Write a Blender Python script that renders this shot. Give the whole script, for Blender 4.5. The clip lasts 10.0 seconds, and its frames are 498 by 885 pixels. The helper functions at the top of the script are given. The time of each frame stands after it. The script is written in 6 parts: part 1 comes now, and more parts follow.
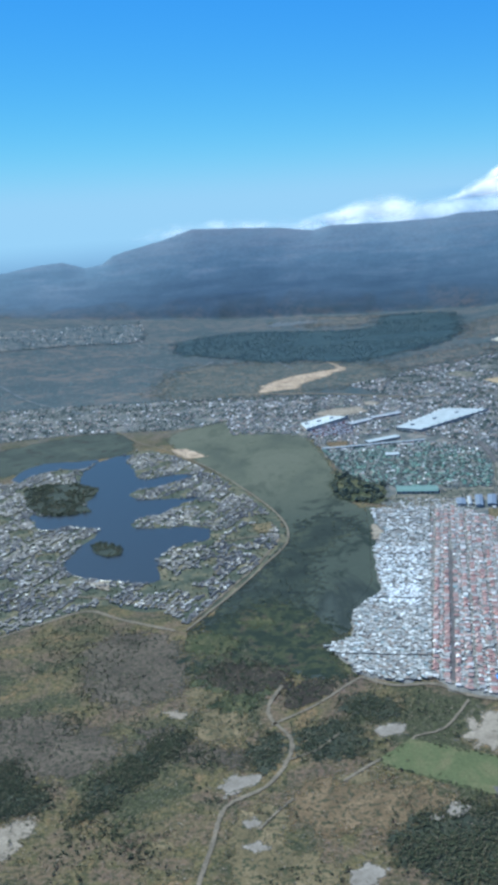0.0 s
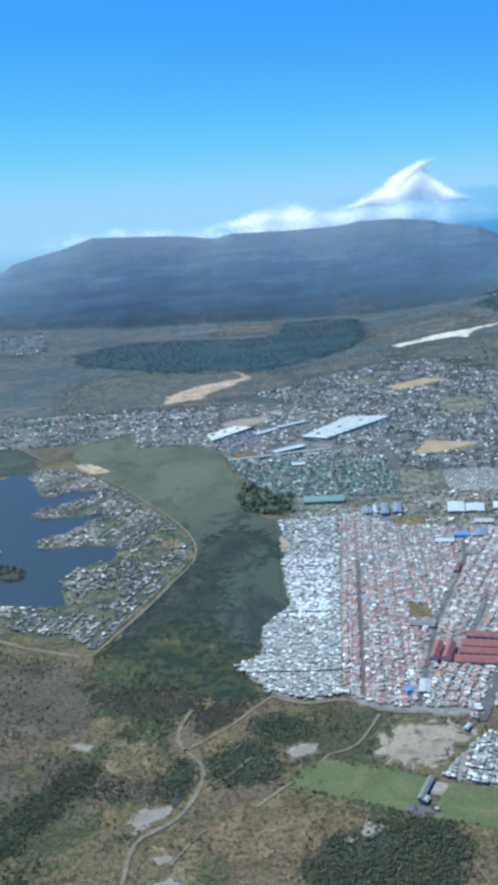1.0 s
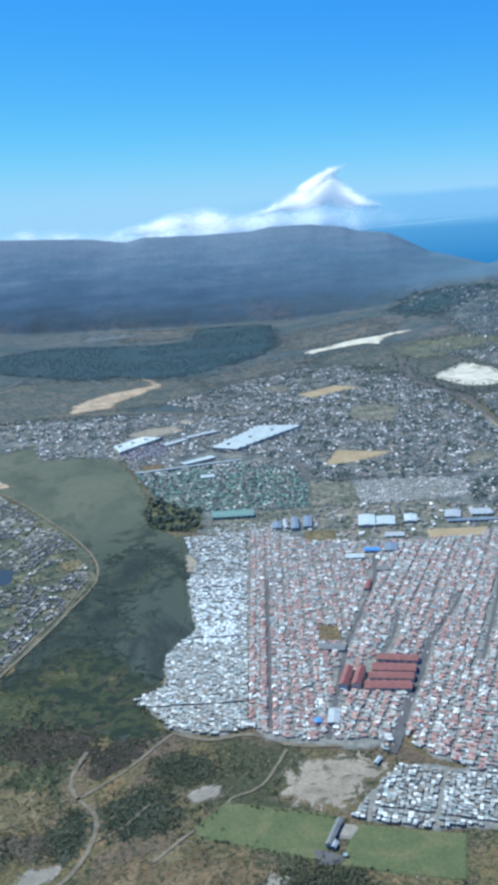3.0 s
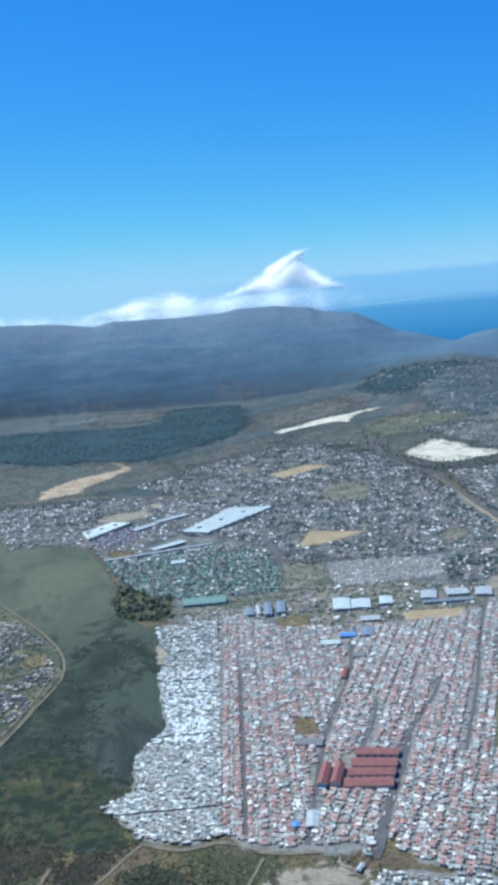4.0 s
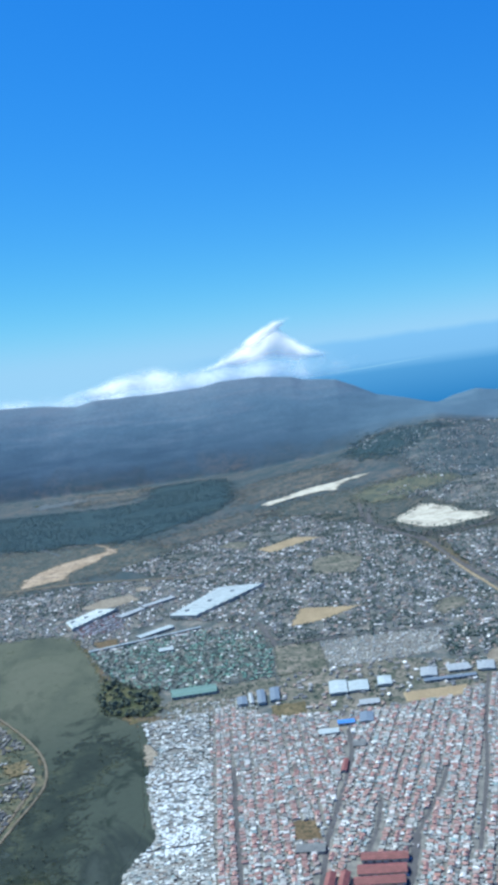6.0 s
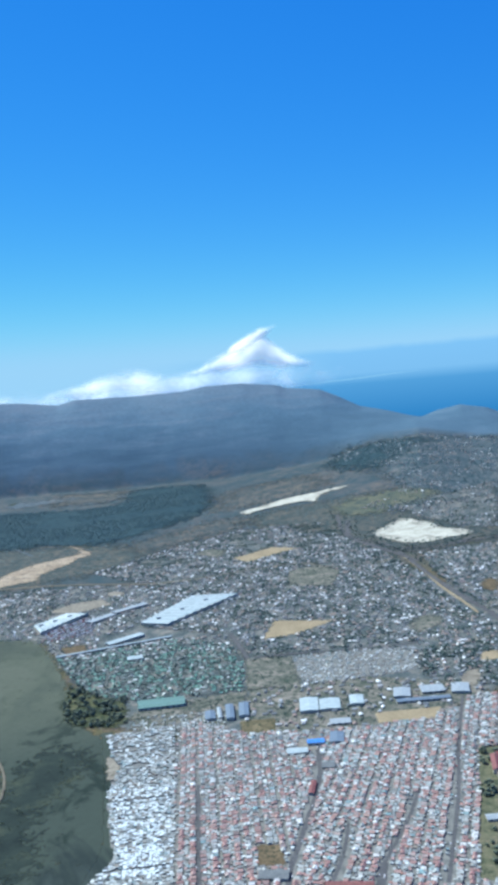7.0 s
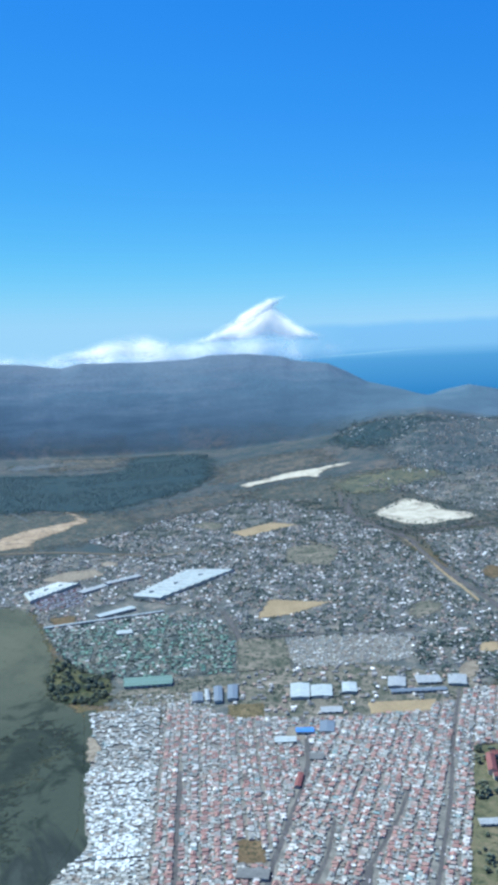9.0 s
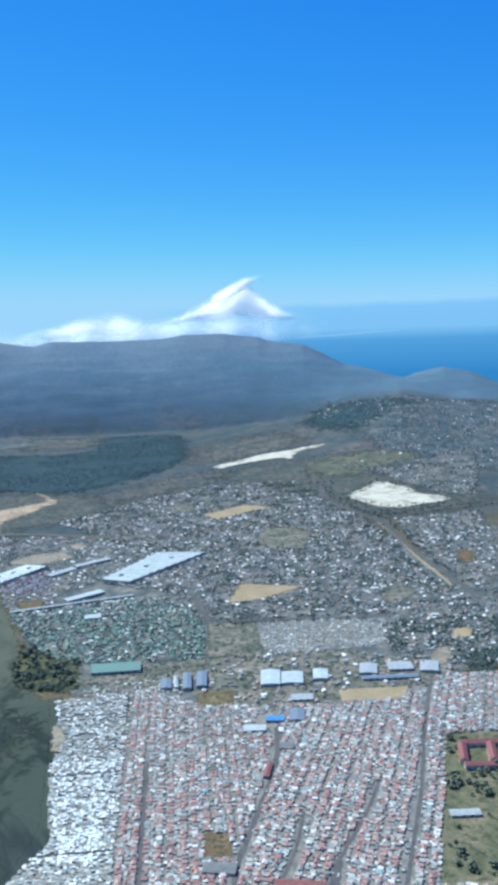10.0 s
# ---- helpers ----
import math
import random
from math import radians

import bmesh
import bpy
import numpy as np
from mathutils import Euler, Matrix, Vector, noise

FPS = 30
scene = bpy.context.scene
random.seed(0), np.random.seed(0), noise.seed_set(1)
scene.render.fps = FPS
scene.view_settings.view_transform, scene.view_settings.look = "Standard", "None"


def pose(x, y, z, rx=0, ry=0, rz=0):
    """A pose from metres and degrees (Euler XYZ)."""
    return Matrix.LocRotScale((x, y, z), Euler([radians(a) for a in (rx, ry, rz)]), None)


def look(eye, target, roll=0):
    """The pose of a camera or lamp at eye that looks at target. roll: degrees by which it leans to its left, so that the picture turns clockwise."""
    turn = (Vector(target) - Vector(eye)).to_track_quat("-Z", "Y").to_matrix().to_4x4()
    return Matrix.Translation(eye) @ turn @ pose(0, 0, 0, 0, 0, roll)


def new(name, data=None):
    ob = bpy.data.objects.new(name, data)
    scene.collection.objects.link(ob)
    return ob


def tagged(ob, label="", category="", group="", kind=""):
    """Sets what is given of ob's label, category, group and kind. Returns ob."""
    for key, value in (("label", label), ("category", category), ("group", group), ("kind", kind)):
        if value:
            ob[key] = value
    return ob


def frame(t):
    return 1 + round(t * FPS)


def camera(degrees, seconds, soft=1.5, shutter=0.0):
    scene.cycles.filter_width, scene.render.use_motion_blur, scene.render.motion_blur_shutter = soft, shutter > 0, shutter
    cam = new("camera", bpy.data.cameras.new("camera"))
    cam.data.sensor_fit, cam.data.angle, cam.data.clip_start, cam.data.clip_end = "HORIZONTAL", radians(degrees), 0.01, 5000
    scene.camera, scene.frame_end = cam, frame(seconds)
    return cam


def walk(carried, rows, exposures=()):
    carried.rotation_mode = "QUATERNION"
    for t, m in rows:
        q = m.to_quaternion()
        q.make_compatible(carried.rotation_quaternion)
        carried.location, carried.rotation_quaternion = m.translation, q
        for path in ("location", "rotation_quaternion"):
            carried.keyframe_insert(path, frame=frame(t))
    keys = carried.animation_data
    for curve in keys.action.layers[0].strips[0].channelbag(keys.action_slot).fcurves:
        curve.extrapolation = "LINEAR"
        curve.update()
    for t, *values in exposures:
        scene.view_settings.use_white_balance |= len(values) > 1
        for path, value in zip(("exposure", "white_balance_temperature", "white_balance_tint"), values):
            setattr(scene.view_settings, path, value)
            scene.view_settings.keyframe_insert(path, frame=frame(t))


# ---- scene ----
cam = camera(31.4, 10.0, soft=4.6)
# seconds, eye, yaw, pitch, roll
ROWS = [
    (0.0, 0.0, 0.0, 400.0, 0.00, -13.54, -4.30),
    (0.5, 1.7, 7.3, 403.1, -5.09, -12.82, -2.99),
    (1.0, 6.6, 16.9, 405.7, -6.07, -13.55, -4.42),
    (1.5, 11.5, 28.2, 405.8, -6.40, -13.69, -3.30),
    (2.0, 16.5, 40.0, 406.0, -7.47, -13.90, -3.17),
    (2.5, 22.8, 51.0, 406.7, -10.34, -14.05, -3.26),
    (2.7, 25.1, 55.0, 406.9, -11.05, -13.99, -3.43),
    (3.8, 37.6, 74.3, 409.4, -12.80, -9.97, -4.78),
    (4.0, 38.8, 78.3, 409.8, -13.72, -8.74, -4.68),
    (4.5, 42.7, 88.7, 410.6, -12.55, -9.17, -4.92),
    (5.0, 47.5, 98.1, 412.0, -14.22, -5.75, -5.71),
    (5.5, 53.2, 105.5, 413.8, -15.36, -5.62, -7.18),
    (5.7, 55.5, 109.4, 414.1, -15.03, -4.50, -7.95),
    (6.8, 65.9, 135.4, 414.7, -15.40, -3.95, -4.94),
    (7.0, 67.7, 140.3, 414.8, -16.19, -4.06, -4.94),
    (7.5, 73.2, 150.6, 415.1, -17.52, -3.89, -5.65),
    (8.0, 78.5, 160.7, 415.6, -17.17, -3.23, -5.42),
    (8.5, 82.4, 171.7, 416.1, -16.81, -4.10, -4.82),
    (9.0, 87.6, 183.4, 416.0, -15.71, -5.95, -2.59),
    (9.5, 93.6, 195.7, 415.8, -15.68, -6.90, -2.39),
    (10.0, 98.0, 205.7, 416.1, -17.31, -7.29, -1.96),
]


def heading(yaw, pitch):
    yaw, pitch = radians(yaw), radians(pitch)
    return Vector((-math.sin(yaw) * math.cos(pitch), math.cos(yaw) * math.cos(pitch), math.sin(pitch)))


walk(cam, [(t, look((x, y, z), Vector((x, y, z)) + 100 * heading(yaw, pitch), roll)) for t, x, y, z, yaw, pitch, roll in ROWS],
     exposures=[(0.0, 0.89, 6030, -4), (1.0, 0.95, 6030, -4), (2.5, 0.96, 6030, -4), (4.0, 0.9, 6090, -4), (10.0, 0.95, 6090, -4)])

# ---- light ----
SUN_AZ, SUN_EL = -38.0, 54.0
world = bpy.data.worlds.new("sky")
scene.world = world
world.use_nodes = True
wn, wl = world.node_tree.nodes, world.node_tree.links
wn.clear()
sky = wn.new("ShaderNodeTexSky")
sky.sky_type, sky.sun_disc = "NISHITA", False
sky.sun_elevation, sky.sun_rotation = radians(SUN_EL), radians(SUN_AZ)
sky.air_density, sky.dust_density, sky.ozone_density = 0.6, 0.0, 1.5
hsv = wn.new("ShaderNodeHueSaturation")
hsv.inputs["Saturation"].default_value = 1.15
tint = wn.new("ShaderNodeMix")
tint.data_type, tint.blend_type = "RGBA", "MULTIPLY"
tint.inputs["Factor"].default_value = 1.0
tint.inputs["B"].default_value = (0.6, 0.96, 1.08, 1)
parts = wn.new("ShaderNodeSeparateColor")
whole = wn.new("ShaderNodeCombineColor")
# a clear sea-air sky: red falls off fast with height, blue hardly
for channel, (scale, power) in zip(("Red", "Green", "Blue"), ((0.7, 1.25), (1.09, 0.82), (3.5, 0.35))):
    up = wn.new("ShaderNodeMath")
    up.operation = "POWER"
    up.inputs[1].default_value = power
    by = wn.new("ShaderNodeMath")
    by.operation = "MULTIPLY"
    by.inputs[1].default_value = scale
    wl.new(parts.outputs[channel], up.inputs[0])
    wl.new(up.outputs[0], by.inputs[0])
    cap = wn.new("ShaderNodeMath")
    cap.operation = "SMOOTH_MIN"
    cap.inputs[1].default_value, cap.inputs[2].default_value = {"Red": (2.7, 1.2), "Green": (4.5, 1.6), "Blue": (6.6, 0.9)}[channel]
    wl.new(by.outputs[0], cap.inputs[0])
    wl.new(cap.outputs[0], whole.inputs[channel])
back = wn.new("ShaderNodeBackground")
back.inputs["Strength"].default_value = 0.075
wo = wn.new("ShaderNodeOutputWorld")
wl.new(sky.outputs[0], hsv.inputs["Color"])
wl.new(hsv.outputs[0], tint.inputs["A"])
wl.new(tint.outputs["Result"], parts.inputs["Color"])
wl.new(whole.outputs[0], back.inputs["Color"])
wl.new(back.outputs[0], wo.inputs["Surface"])

sun = new("sun", bpy.data.lights.new("sun", "SUN"))
sun.data.energy, sun.data.angle, sun.data.color = 4.05, radians(0.6), (0.985, 0.96, 0.92)
to_sun = Vector((math.sin(radians(SUN_AZ)) * math.cos(radians(SUN_EL)), math.cos(radians(SUN_AZ)) * math.cos(radians(SUN_EL)), math.sin(radians(SUN_EL))))
sun.matrix_world = look(to_sun * 3000, (0, 0, 0))

# ---- materials ----


def blank(name, rough=0.9, metal=0.0, spec=0.3):
    m = bpy.data.materials.new(name)
    m.use_nodes = True
    n, l = m.node_tree.nodes, m.node_tree.links
    b = n["Principled BSDF"]
    b.inputs["Roughness"].default_value, b.inputs["Metallic"].default_value = rough, metal
    b.inputs["Specular IOR Level"].default_value = spec
    return m, n, l, b


def noise_node(n, l, scale, detail=4.0, rough=0.6, warp=0.0, stretch=None):
    """Noise in metres of the world; scale is one feature's size."""
    geo = n.new("ShaderNodeNewGeometry")
    t = n.new("ShaderNodeTexNoise")
    t.inputs["Scale"].default_value, t.inputs["Detail"].default_value, t.inputs["Roughness"].default_value = 1.0 / scale, detail, rough
    t.inputs["Distortion"].default_value = warp
    if stretch:
        k = n.new("ShaderNodeMapping")
        k.inputs["Scale"].default_value = stretch
        l.new(geo.outputs["Position"], k.inputs["Vector"])
        l.new(k.outputs[0], t.inputs["Vector"])
    else:
        l.new(geo.outputs["Position"], t.inputs["Vector"])
    return t.outputs["Fac"]


def ramp(n, l, fac, stops, mode="LINEAR"):
    r = n.new("ShaderNodeValToRGB")
    r.color_ramp.interpolation = mode
    e = r.color_ramp.elements
    while len(e) < len(stops):
        e.new(0.5)
    for k, (p, c) in zip(e, stops):
        k.position, k.color = p, (*c, 1) if len(c) == 3 else c
    l.new(fac, r.inputs["Fac"])
    return r.outputs["Color"]


def mix(n, l, fac, a, b, mode="MIX"):
    k = n.new("ShaderNodeMix")
    k.data_type, k.blend_type = "RGBA", mode
    for socket, v in ((k.inputs["Factor"], fac), (k.inputs["A"], a), (k.inputs["B"], b)):
        if isinstance(v, (float, int)):
            socket.default_value = v
        elif isinstance(v, tuple):
            socket.default_value = (*v, 1)
        else:
            l.new(v, socket)
    return k.outputs["Result"]


def bump(n, l, b, height, strength, distance):
    k = n.new("ShaderNodeBump")
    k.inputs["Strength"].default_value, k.inputs["Distance"].default_value = strength, distance
    l.new(height, k.inputs["Height"])
    l.new(k.outputs[0], b.inputs["Normal"])


def feather(n, l, b, size=7.0):
    """Ragged, thinning rim of a cover: reads how far a place lies inside its outline."""
    at = n.new("ShaderNodeAttribute")
    at.attribute_name = "inside"
    f = noise_node(n, l, size, 8, 0.66, 0.8)
    k = n.new("ShaderNodeMath")
    k.operation = "MULTIPLY_ADD"
    k.inputs[1].default_value = 2.3
    l.new(f, k.inputs[0])
    l.new(at.outputs["Fac"], k.inputs[2])
    g = n.new("ShaderNodeMapRange")
    g.inputs["From Min"].default_value, g.inputs["From Max"].default_value = 1.58, 1.8
    l.new(k.outputs[0], g.inputs["Value"])
    l.new(g.outputs[0], b.inputs["Alpha"])


def earth(name, stops, big=90.0, small=6.0, speck=None, speck_at=(0.56, 0.64), speck_size=5.0, rough=0.95, relief=1.0):
    """Ground cover: broad stains, fine grain and, if wanted, specks of another cover."""
    m, n, l, b = blank(name, rough, 0, 0.15)
    broad = noise_node(n, l, big, 5, 0.62, 0.6)
    fine = noise_node(n, l, small, 5, 0.7)
    both = n.new("ShaderNodeMath")
    both.operation = "MULTIPLY_ADD"
    both.inputs[1].default_value, both.inputs[2].default_value = 0.45, -0.22
    l.new(fine, both.inputs[0])
    total = n.new("ShaderNodeMath")
    l.new(broad, total.inputs[0])
    l.new(both.outputs[0], total.inputs[1])
    c = ramp(n, l, total.outputs[0], stops)
    if speck:
        dots = noise_node(n, l, speck_size, 3, 0.55, 0.4)
        c = mix(n, l, ramp(n, l, dots, [(speck_at[0], (0, 0, 0)), (speck_at[1], (1, 1, 1))]), c, speck)
    grit = noise_node(n, l, 1.9, 4, 0.65)
    c = mix(n, l, 0.55, c, ramp(n, l, grit, [(0.36, (0.55, 0.55, 0.55)), (0.64, (1, 1, 1))]), "MULTIPLY")
    l.new(c, b.inputs["Base Color"])
    bump(n, l, b, fine, 0.6, relief)
    feather(n, l, b, max(11.0, 0.35 * big))
    return m


def roofing(name, stops, island, rough=0.6, metal=0.0, spec=0.4):
    """Roofs of many colours: one colour a roof, with rust and dust."""
    m, n, l, b = blank(name, rough, metal, spec)
    pick = n.new("ShaderNodeNewGeometry").outputs["Random Per Island"] if island else n.new("ShaderNodeObjectInfo").outputs["Random"]
    c = ramp(n, l, pick, stops, "CONSTANT")
    dirt = noise_node(n, l, 3.0, 4, 0.7)
    c = mix(n, l, ramp(n, l, dirt, [(0.42, (0, 0, 0)), (0.75, (0.55, 0.55, 0.55))]), c, (0.20, 0.15, 0.11))
    l.new(c, b.inputs["Base Color"])
    return m


def plain(name, colour, rough=0.8, metal=0.0, vary=0.25, size=4.0, spec=0.3):
    m, n, l, b = blank(name, rough, metal, spec)
    f = noise_node(n, l, size, 5, 0.65)
    dark = tuple(k * (1 - vary) for k in colour)
    light = tuple(min(k * (1 + vary), 0.95) for k in colour)
    l.new(ramp(n, l, f, [(0.3, dark), (0.7, light)]), b.inputs["Base Color"])
    return m


def leaves(name, stops):
    m, n, l, b = blank(name, 0.85, 0, 0.2)
    pick = n.new("ShaderNodeNewGeometry").outputs["Random Per Island"]
    c = ramp(n, l, pick, stops)
    f = noise_node(n, l, 1.2, 3, 0.6)
    l.new(mix(n, l, 0.5, c, ramp(n, l, f, [(0.3, (0.35, 0.35, 0.35)), (0.7, (1, 1, 1))]), "MULTIPLY"), b.inputs["Base Color"])
    return m


GROUND, n, l, b = blank("veld", 0.95, 0, 0.15)
broad = noise_node(n, l, 85, 6, 0.62, 0.7)
hue = noise_node(n, l, 48, 5, 0.6, 0.5)
fine = noise_node(n, l, 5, 5, 0.72)
warm = ramp(n, l, hue, [(0.34, (0.108, 0.078, 0.06)), (0.46, (0.136, 0.1, 0.066)), (0.54, (0.112, 0.098, 0.047)), (0.62, (0.166, 0.115, 0.062)), (0.7, (0.2, 0.15, 0.085))])
cold = ramp(n, l, fine, [(0.35, (0.022, 0.03, 0.018)), (0.6, (0.05, 0.058, 0.03))])
grown = n.new("ShaderNodeMath")
grown.operation = "MULTIPLY_ADD"
grown.inputs[1].default_value = 0.55
l.new(fine, grown.inputs[0])
l.new(broad, grown.inputs[2])
c = mix(n, l, ramp(n, l, grown.outputs[0], [(0.69, (0.95, 0.95, 0.95)), (0.81, (0, 0, 0))]), warm, cold)
grit = noise_node(n, l, 2.0, 5, 0.68, 0.3)
tufts = noise_node(n, l, 3.4, 4, 0.6, 0.6)
c = mix(n, l, ramp(n, l, grit, [(0.53, (0, 0, 0)), (0.68, (0.8, 0.8, 0.8))]), c, mix(n, l, 0.5, c, (0.3, 0.27, 0.235)))
c = mix(n, l, ramp(n, l, tufts, [(0.46, (0, 0, 0)), (0.6, (0.75, 0.75, 0.75))]), c, cold)
near = mix(n, l, 0.5, c, ramp(n, l, fine, [(0.3, (0.5, 0.5, 0.5)), (0.7, (1, 1, 1))]), "MULTIPLY")
# far plain: scrub and browns with haze mixed in as bluer tones
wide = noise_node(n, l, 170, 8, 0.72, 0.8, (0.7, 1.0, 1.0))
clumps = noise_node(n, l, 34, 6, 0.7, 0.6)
hazy_plain = ramp(n, l, wide, [(0.3, (0.03, 0.05, 0.06)), (0.42, (0.044, 0.062, 0.07)), (0.5, (0.06, 0.073, 0.079)), (0.57, (0.082, 0.084, 0.084)), (0.64, (0.108, 0.098, 0.09)), (0.73, (0.145, 0.125, 0.102))])
hazy_plain = mix(n, l, ramp(n, l, clumps, [(0.48, (0, 0, 0)), (0.58, (0.85, 0.85, 0.85))]), hazy_plain, (0.028, 0.054, 0.064))
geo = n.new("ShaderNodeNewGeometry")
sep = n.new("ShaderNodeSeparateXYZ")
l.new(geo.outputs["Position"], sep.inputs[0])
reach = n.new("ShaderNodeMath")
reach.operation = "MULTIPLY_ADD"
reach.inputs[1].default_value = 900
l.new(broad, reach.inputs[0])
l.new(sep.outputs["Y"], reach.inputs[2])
# the hazed tones take over with distance along y
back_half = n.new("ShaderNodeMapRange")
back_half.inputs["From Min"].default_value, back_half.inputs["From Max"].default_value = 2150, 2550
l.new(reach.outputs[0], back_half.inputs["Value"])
land = mix(n, l, back_half.outputs[0], near, hazy_plain)
# fynbos slopes with rock bands, paler on the plateau, darker below; haze blue painted in
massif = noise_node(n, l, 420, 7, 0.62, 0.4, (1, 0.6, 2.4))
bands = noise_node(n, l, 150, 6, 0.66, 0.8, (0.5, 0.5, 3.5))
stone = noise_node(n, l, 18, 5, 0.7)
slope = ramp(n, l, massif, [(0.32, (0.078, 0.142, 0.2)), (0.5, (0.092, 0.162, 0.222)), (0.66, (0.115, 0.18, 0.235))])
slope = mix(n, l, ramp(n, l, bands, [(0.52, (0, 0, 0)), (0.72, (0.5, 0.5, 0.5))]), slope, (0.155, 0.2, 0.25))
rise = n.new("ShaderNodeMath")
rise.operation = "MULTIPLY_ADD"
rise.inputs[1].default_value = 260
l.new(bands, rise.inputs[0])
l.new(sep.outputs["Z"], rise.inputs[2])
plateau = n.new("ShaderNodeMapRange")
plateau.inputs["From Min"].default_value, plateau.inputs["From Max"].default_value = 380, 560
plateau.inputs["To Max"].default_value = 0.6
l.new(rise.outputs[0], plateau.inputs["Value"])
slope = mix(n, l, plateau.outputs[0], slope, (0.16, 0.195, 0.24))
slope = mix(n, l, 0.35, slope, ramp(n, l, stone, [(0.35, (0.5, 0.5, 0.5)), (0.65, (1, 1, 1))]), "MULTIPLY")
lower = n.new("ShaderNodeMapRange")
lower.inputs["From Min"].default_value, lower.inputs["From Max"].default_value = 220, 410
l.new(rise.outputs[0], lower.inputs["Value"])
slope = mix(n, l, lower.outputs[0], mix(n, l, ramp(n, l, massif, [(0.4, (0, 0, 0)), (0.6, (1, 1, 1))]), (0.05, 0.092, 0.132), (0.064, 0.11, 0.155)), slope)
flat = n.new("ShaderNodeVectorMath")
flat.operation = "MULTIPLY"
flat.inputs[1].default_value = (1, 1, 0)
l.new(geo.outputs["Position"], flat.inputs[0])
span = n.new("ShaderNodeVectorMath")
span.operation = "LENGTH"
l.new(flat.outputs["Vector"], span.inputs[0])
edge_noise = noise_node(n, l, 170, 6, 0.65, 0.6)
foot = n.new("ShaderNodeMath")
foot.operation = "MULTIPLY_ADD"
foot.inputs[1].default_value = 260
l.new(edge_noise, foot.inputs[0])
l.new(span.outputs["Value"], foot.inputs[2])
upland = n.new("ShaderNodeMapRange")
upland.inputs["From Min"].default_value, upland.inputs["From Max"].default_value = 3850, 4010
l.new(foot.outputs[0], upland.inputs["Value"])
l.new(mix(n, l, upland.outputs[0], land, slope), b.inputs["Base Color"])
bump(n, l, b, fine, 0.7, 1.2)
HEATHLAND = earth("heath", [(0.3, (0.058, 0.05, 0.041)), (0.5, (0.092, 0.077, 0.062)), (0.7, (0.13, 0.108, 0.084))], 36, 4, (0.034, 0.038, 0.027), (0.47, 0.6), 4)

# reed marsh: flooded and grey-green at its near end, dark in the middle, olive beyond
MARSHLAND, n, l, b = blank("reeds", 0.95, 0, 0.15)
geo = n.new("ShaderNodeNewGeometry")
sep = n.new("ShaderNodeSeparateXYZ")
l.new(geo.outputs["Position"], sep.inputs[0])
far = n.new("ShaderNodeMapRange")
far.inputs["From Min"].default_value, far.inputs["From Max"].default_value = 720, 1500
l.new(sep.outputs["Y"], far.inputs["Value"])
blot = noise_node(n, l, 110, 6, 0.6, 0.8, (1, 0.6, 1))
grain = noise_node(n, l, 9, 5, 0.7)
k = n.new("ShaderNodeMath")
k.operation = "MULTIPLY_ADD"
k.inputs[1].default_value = 1.5
l.new(blot, k.inputs[0])
l.new(far.outputs[0], k.inputs[2])
c = ramp(n, l, k.outputs[0], [(0.42, (0.03, 0.042, 0.042)), (0.62, (0.05, 0.064, 0.063)), (0.8, (0.046, 0.06, 0.054)), (0.92, (0.022, 0.032, 0.03)), (1.0, (0.044, 0.058, 0.047))])
dots = noise_node(n, l, 48, 7, 0.62, 0.8, (1, 0.55, 1))
c = mix(n, l, ramp(n, l, far.outputs[0], [(0.55, (0, 0, 0)), (0.85, (1, 1, 1))]), c, ramp(n, l, blot, [(0.35, (0.056, 0.068, 0.053)), (0.5, (0.078, 0.09, 0.066)), (0.65, (0.09, 0.1, 0.075))]))
sparse = mix(n, l, 1.0, ramp(n, l, dots, [(0.53, (0, 0, 0)), (0.61, (0.9, 0.9, 0.9))]), ramp(n, l, far.outputs[0], [(0.6, (1, 1, 1)), (0.85, (0.3, 0.3, 0.3))]), "MULTIPLY")
c = mix(n, l, sparse, c, (0.014, 0.024, 0.02))
c = mix(n, l, 0.4, c, ramp(n, l, grain, [(0.3, (0.6, 0.6, 0.6)), (0.7, (1, 1, 1))]), "MULTIPLY")
l.new(c, b.inputs["Base Color"])
bump(n, l, b, grain, 0.5, 0.8)
feather(n, l, b, 16)
REEDBED = earth("dark_reeds", [(0.3, (0.013, 0.021, 0.02)), (0.55, (0.026, 0.038, 0.032)), (0.72, (0.054, 0.066, 0.045))], 40, 9)
MARSHDARK = earth("wet_reeds", [(0.3, (0.026, 0.037, 0.032)), (0.5, (0.042, 0.057, 0.048)), (0.7, (0.062, 0.078, 0.06))], 70, 9, (0.025, 0.03, 0.025), (0.58, 0.66), 25)
GREENERY = earth("damp_grass", [(0.34, (0.026, 0.038, 0.024)), (0.48, (0.046, 0.06, 0.032)), (0.58, (0.074, 0.082, 0.042)), (0.7, (0.12, 0.112, 0.06))], 32, 5, (0.028, 0.04, 0.024), (0.5, 0.6), 8)
FENLAND = earth("fen", [(0.34, (0.014, 0.023, 0.017)), (0.46, (0.028, 0.04, 0.024)), (0.55, (0.045, 0.055, 0.029)), (0.62, (0.046, 0.04, 0.032)), (0.72, (0.088, 0.088, 0.045))], 30, 6, (0.015, 0.025, 0.019), (0.48, 0.57), 11)
PLOTS = earth("olive_plots", [(0.32, (0.078, 0.088, 0.052)), (0.5, (0.125, 0.125, 0.077)), (0.62, (0.17, 0.15, 0.1)), (0.72, (0.24, 0.2, 0.145))], 26, 4, (0.06, 0.072, 0.044), (0.53, 0.62), 7)
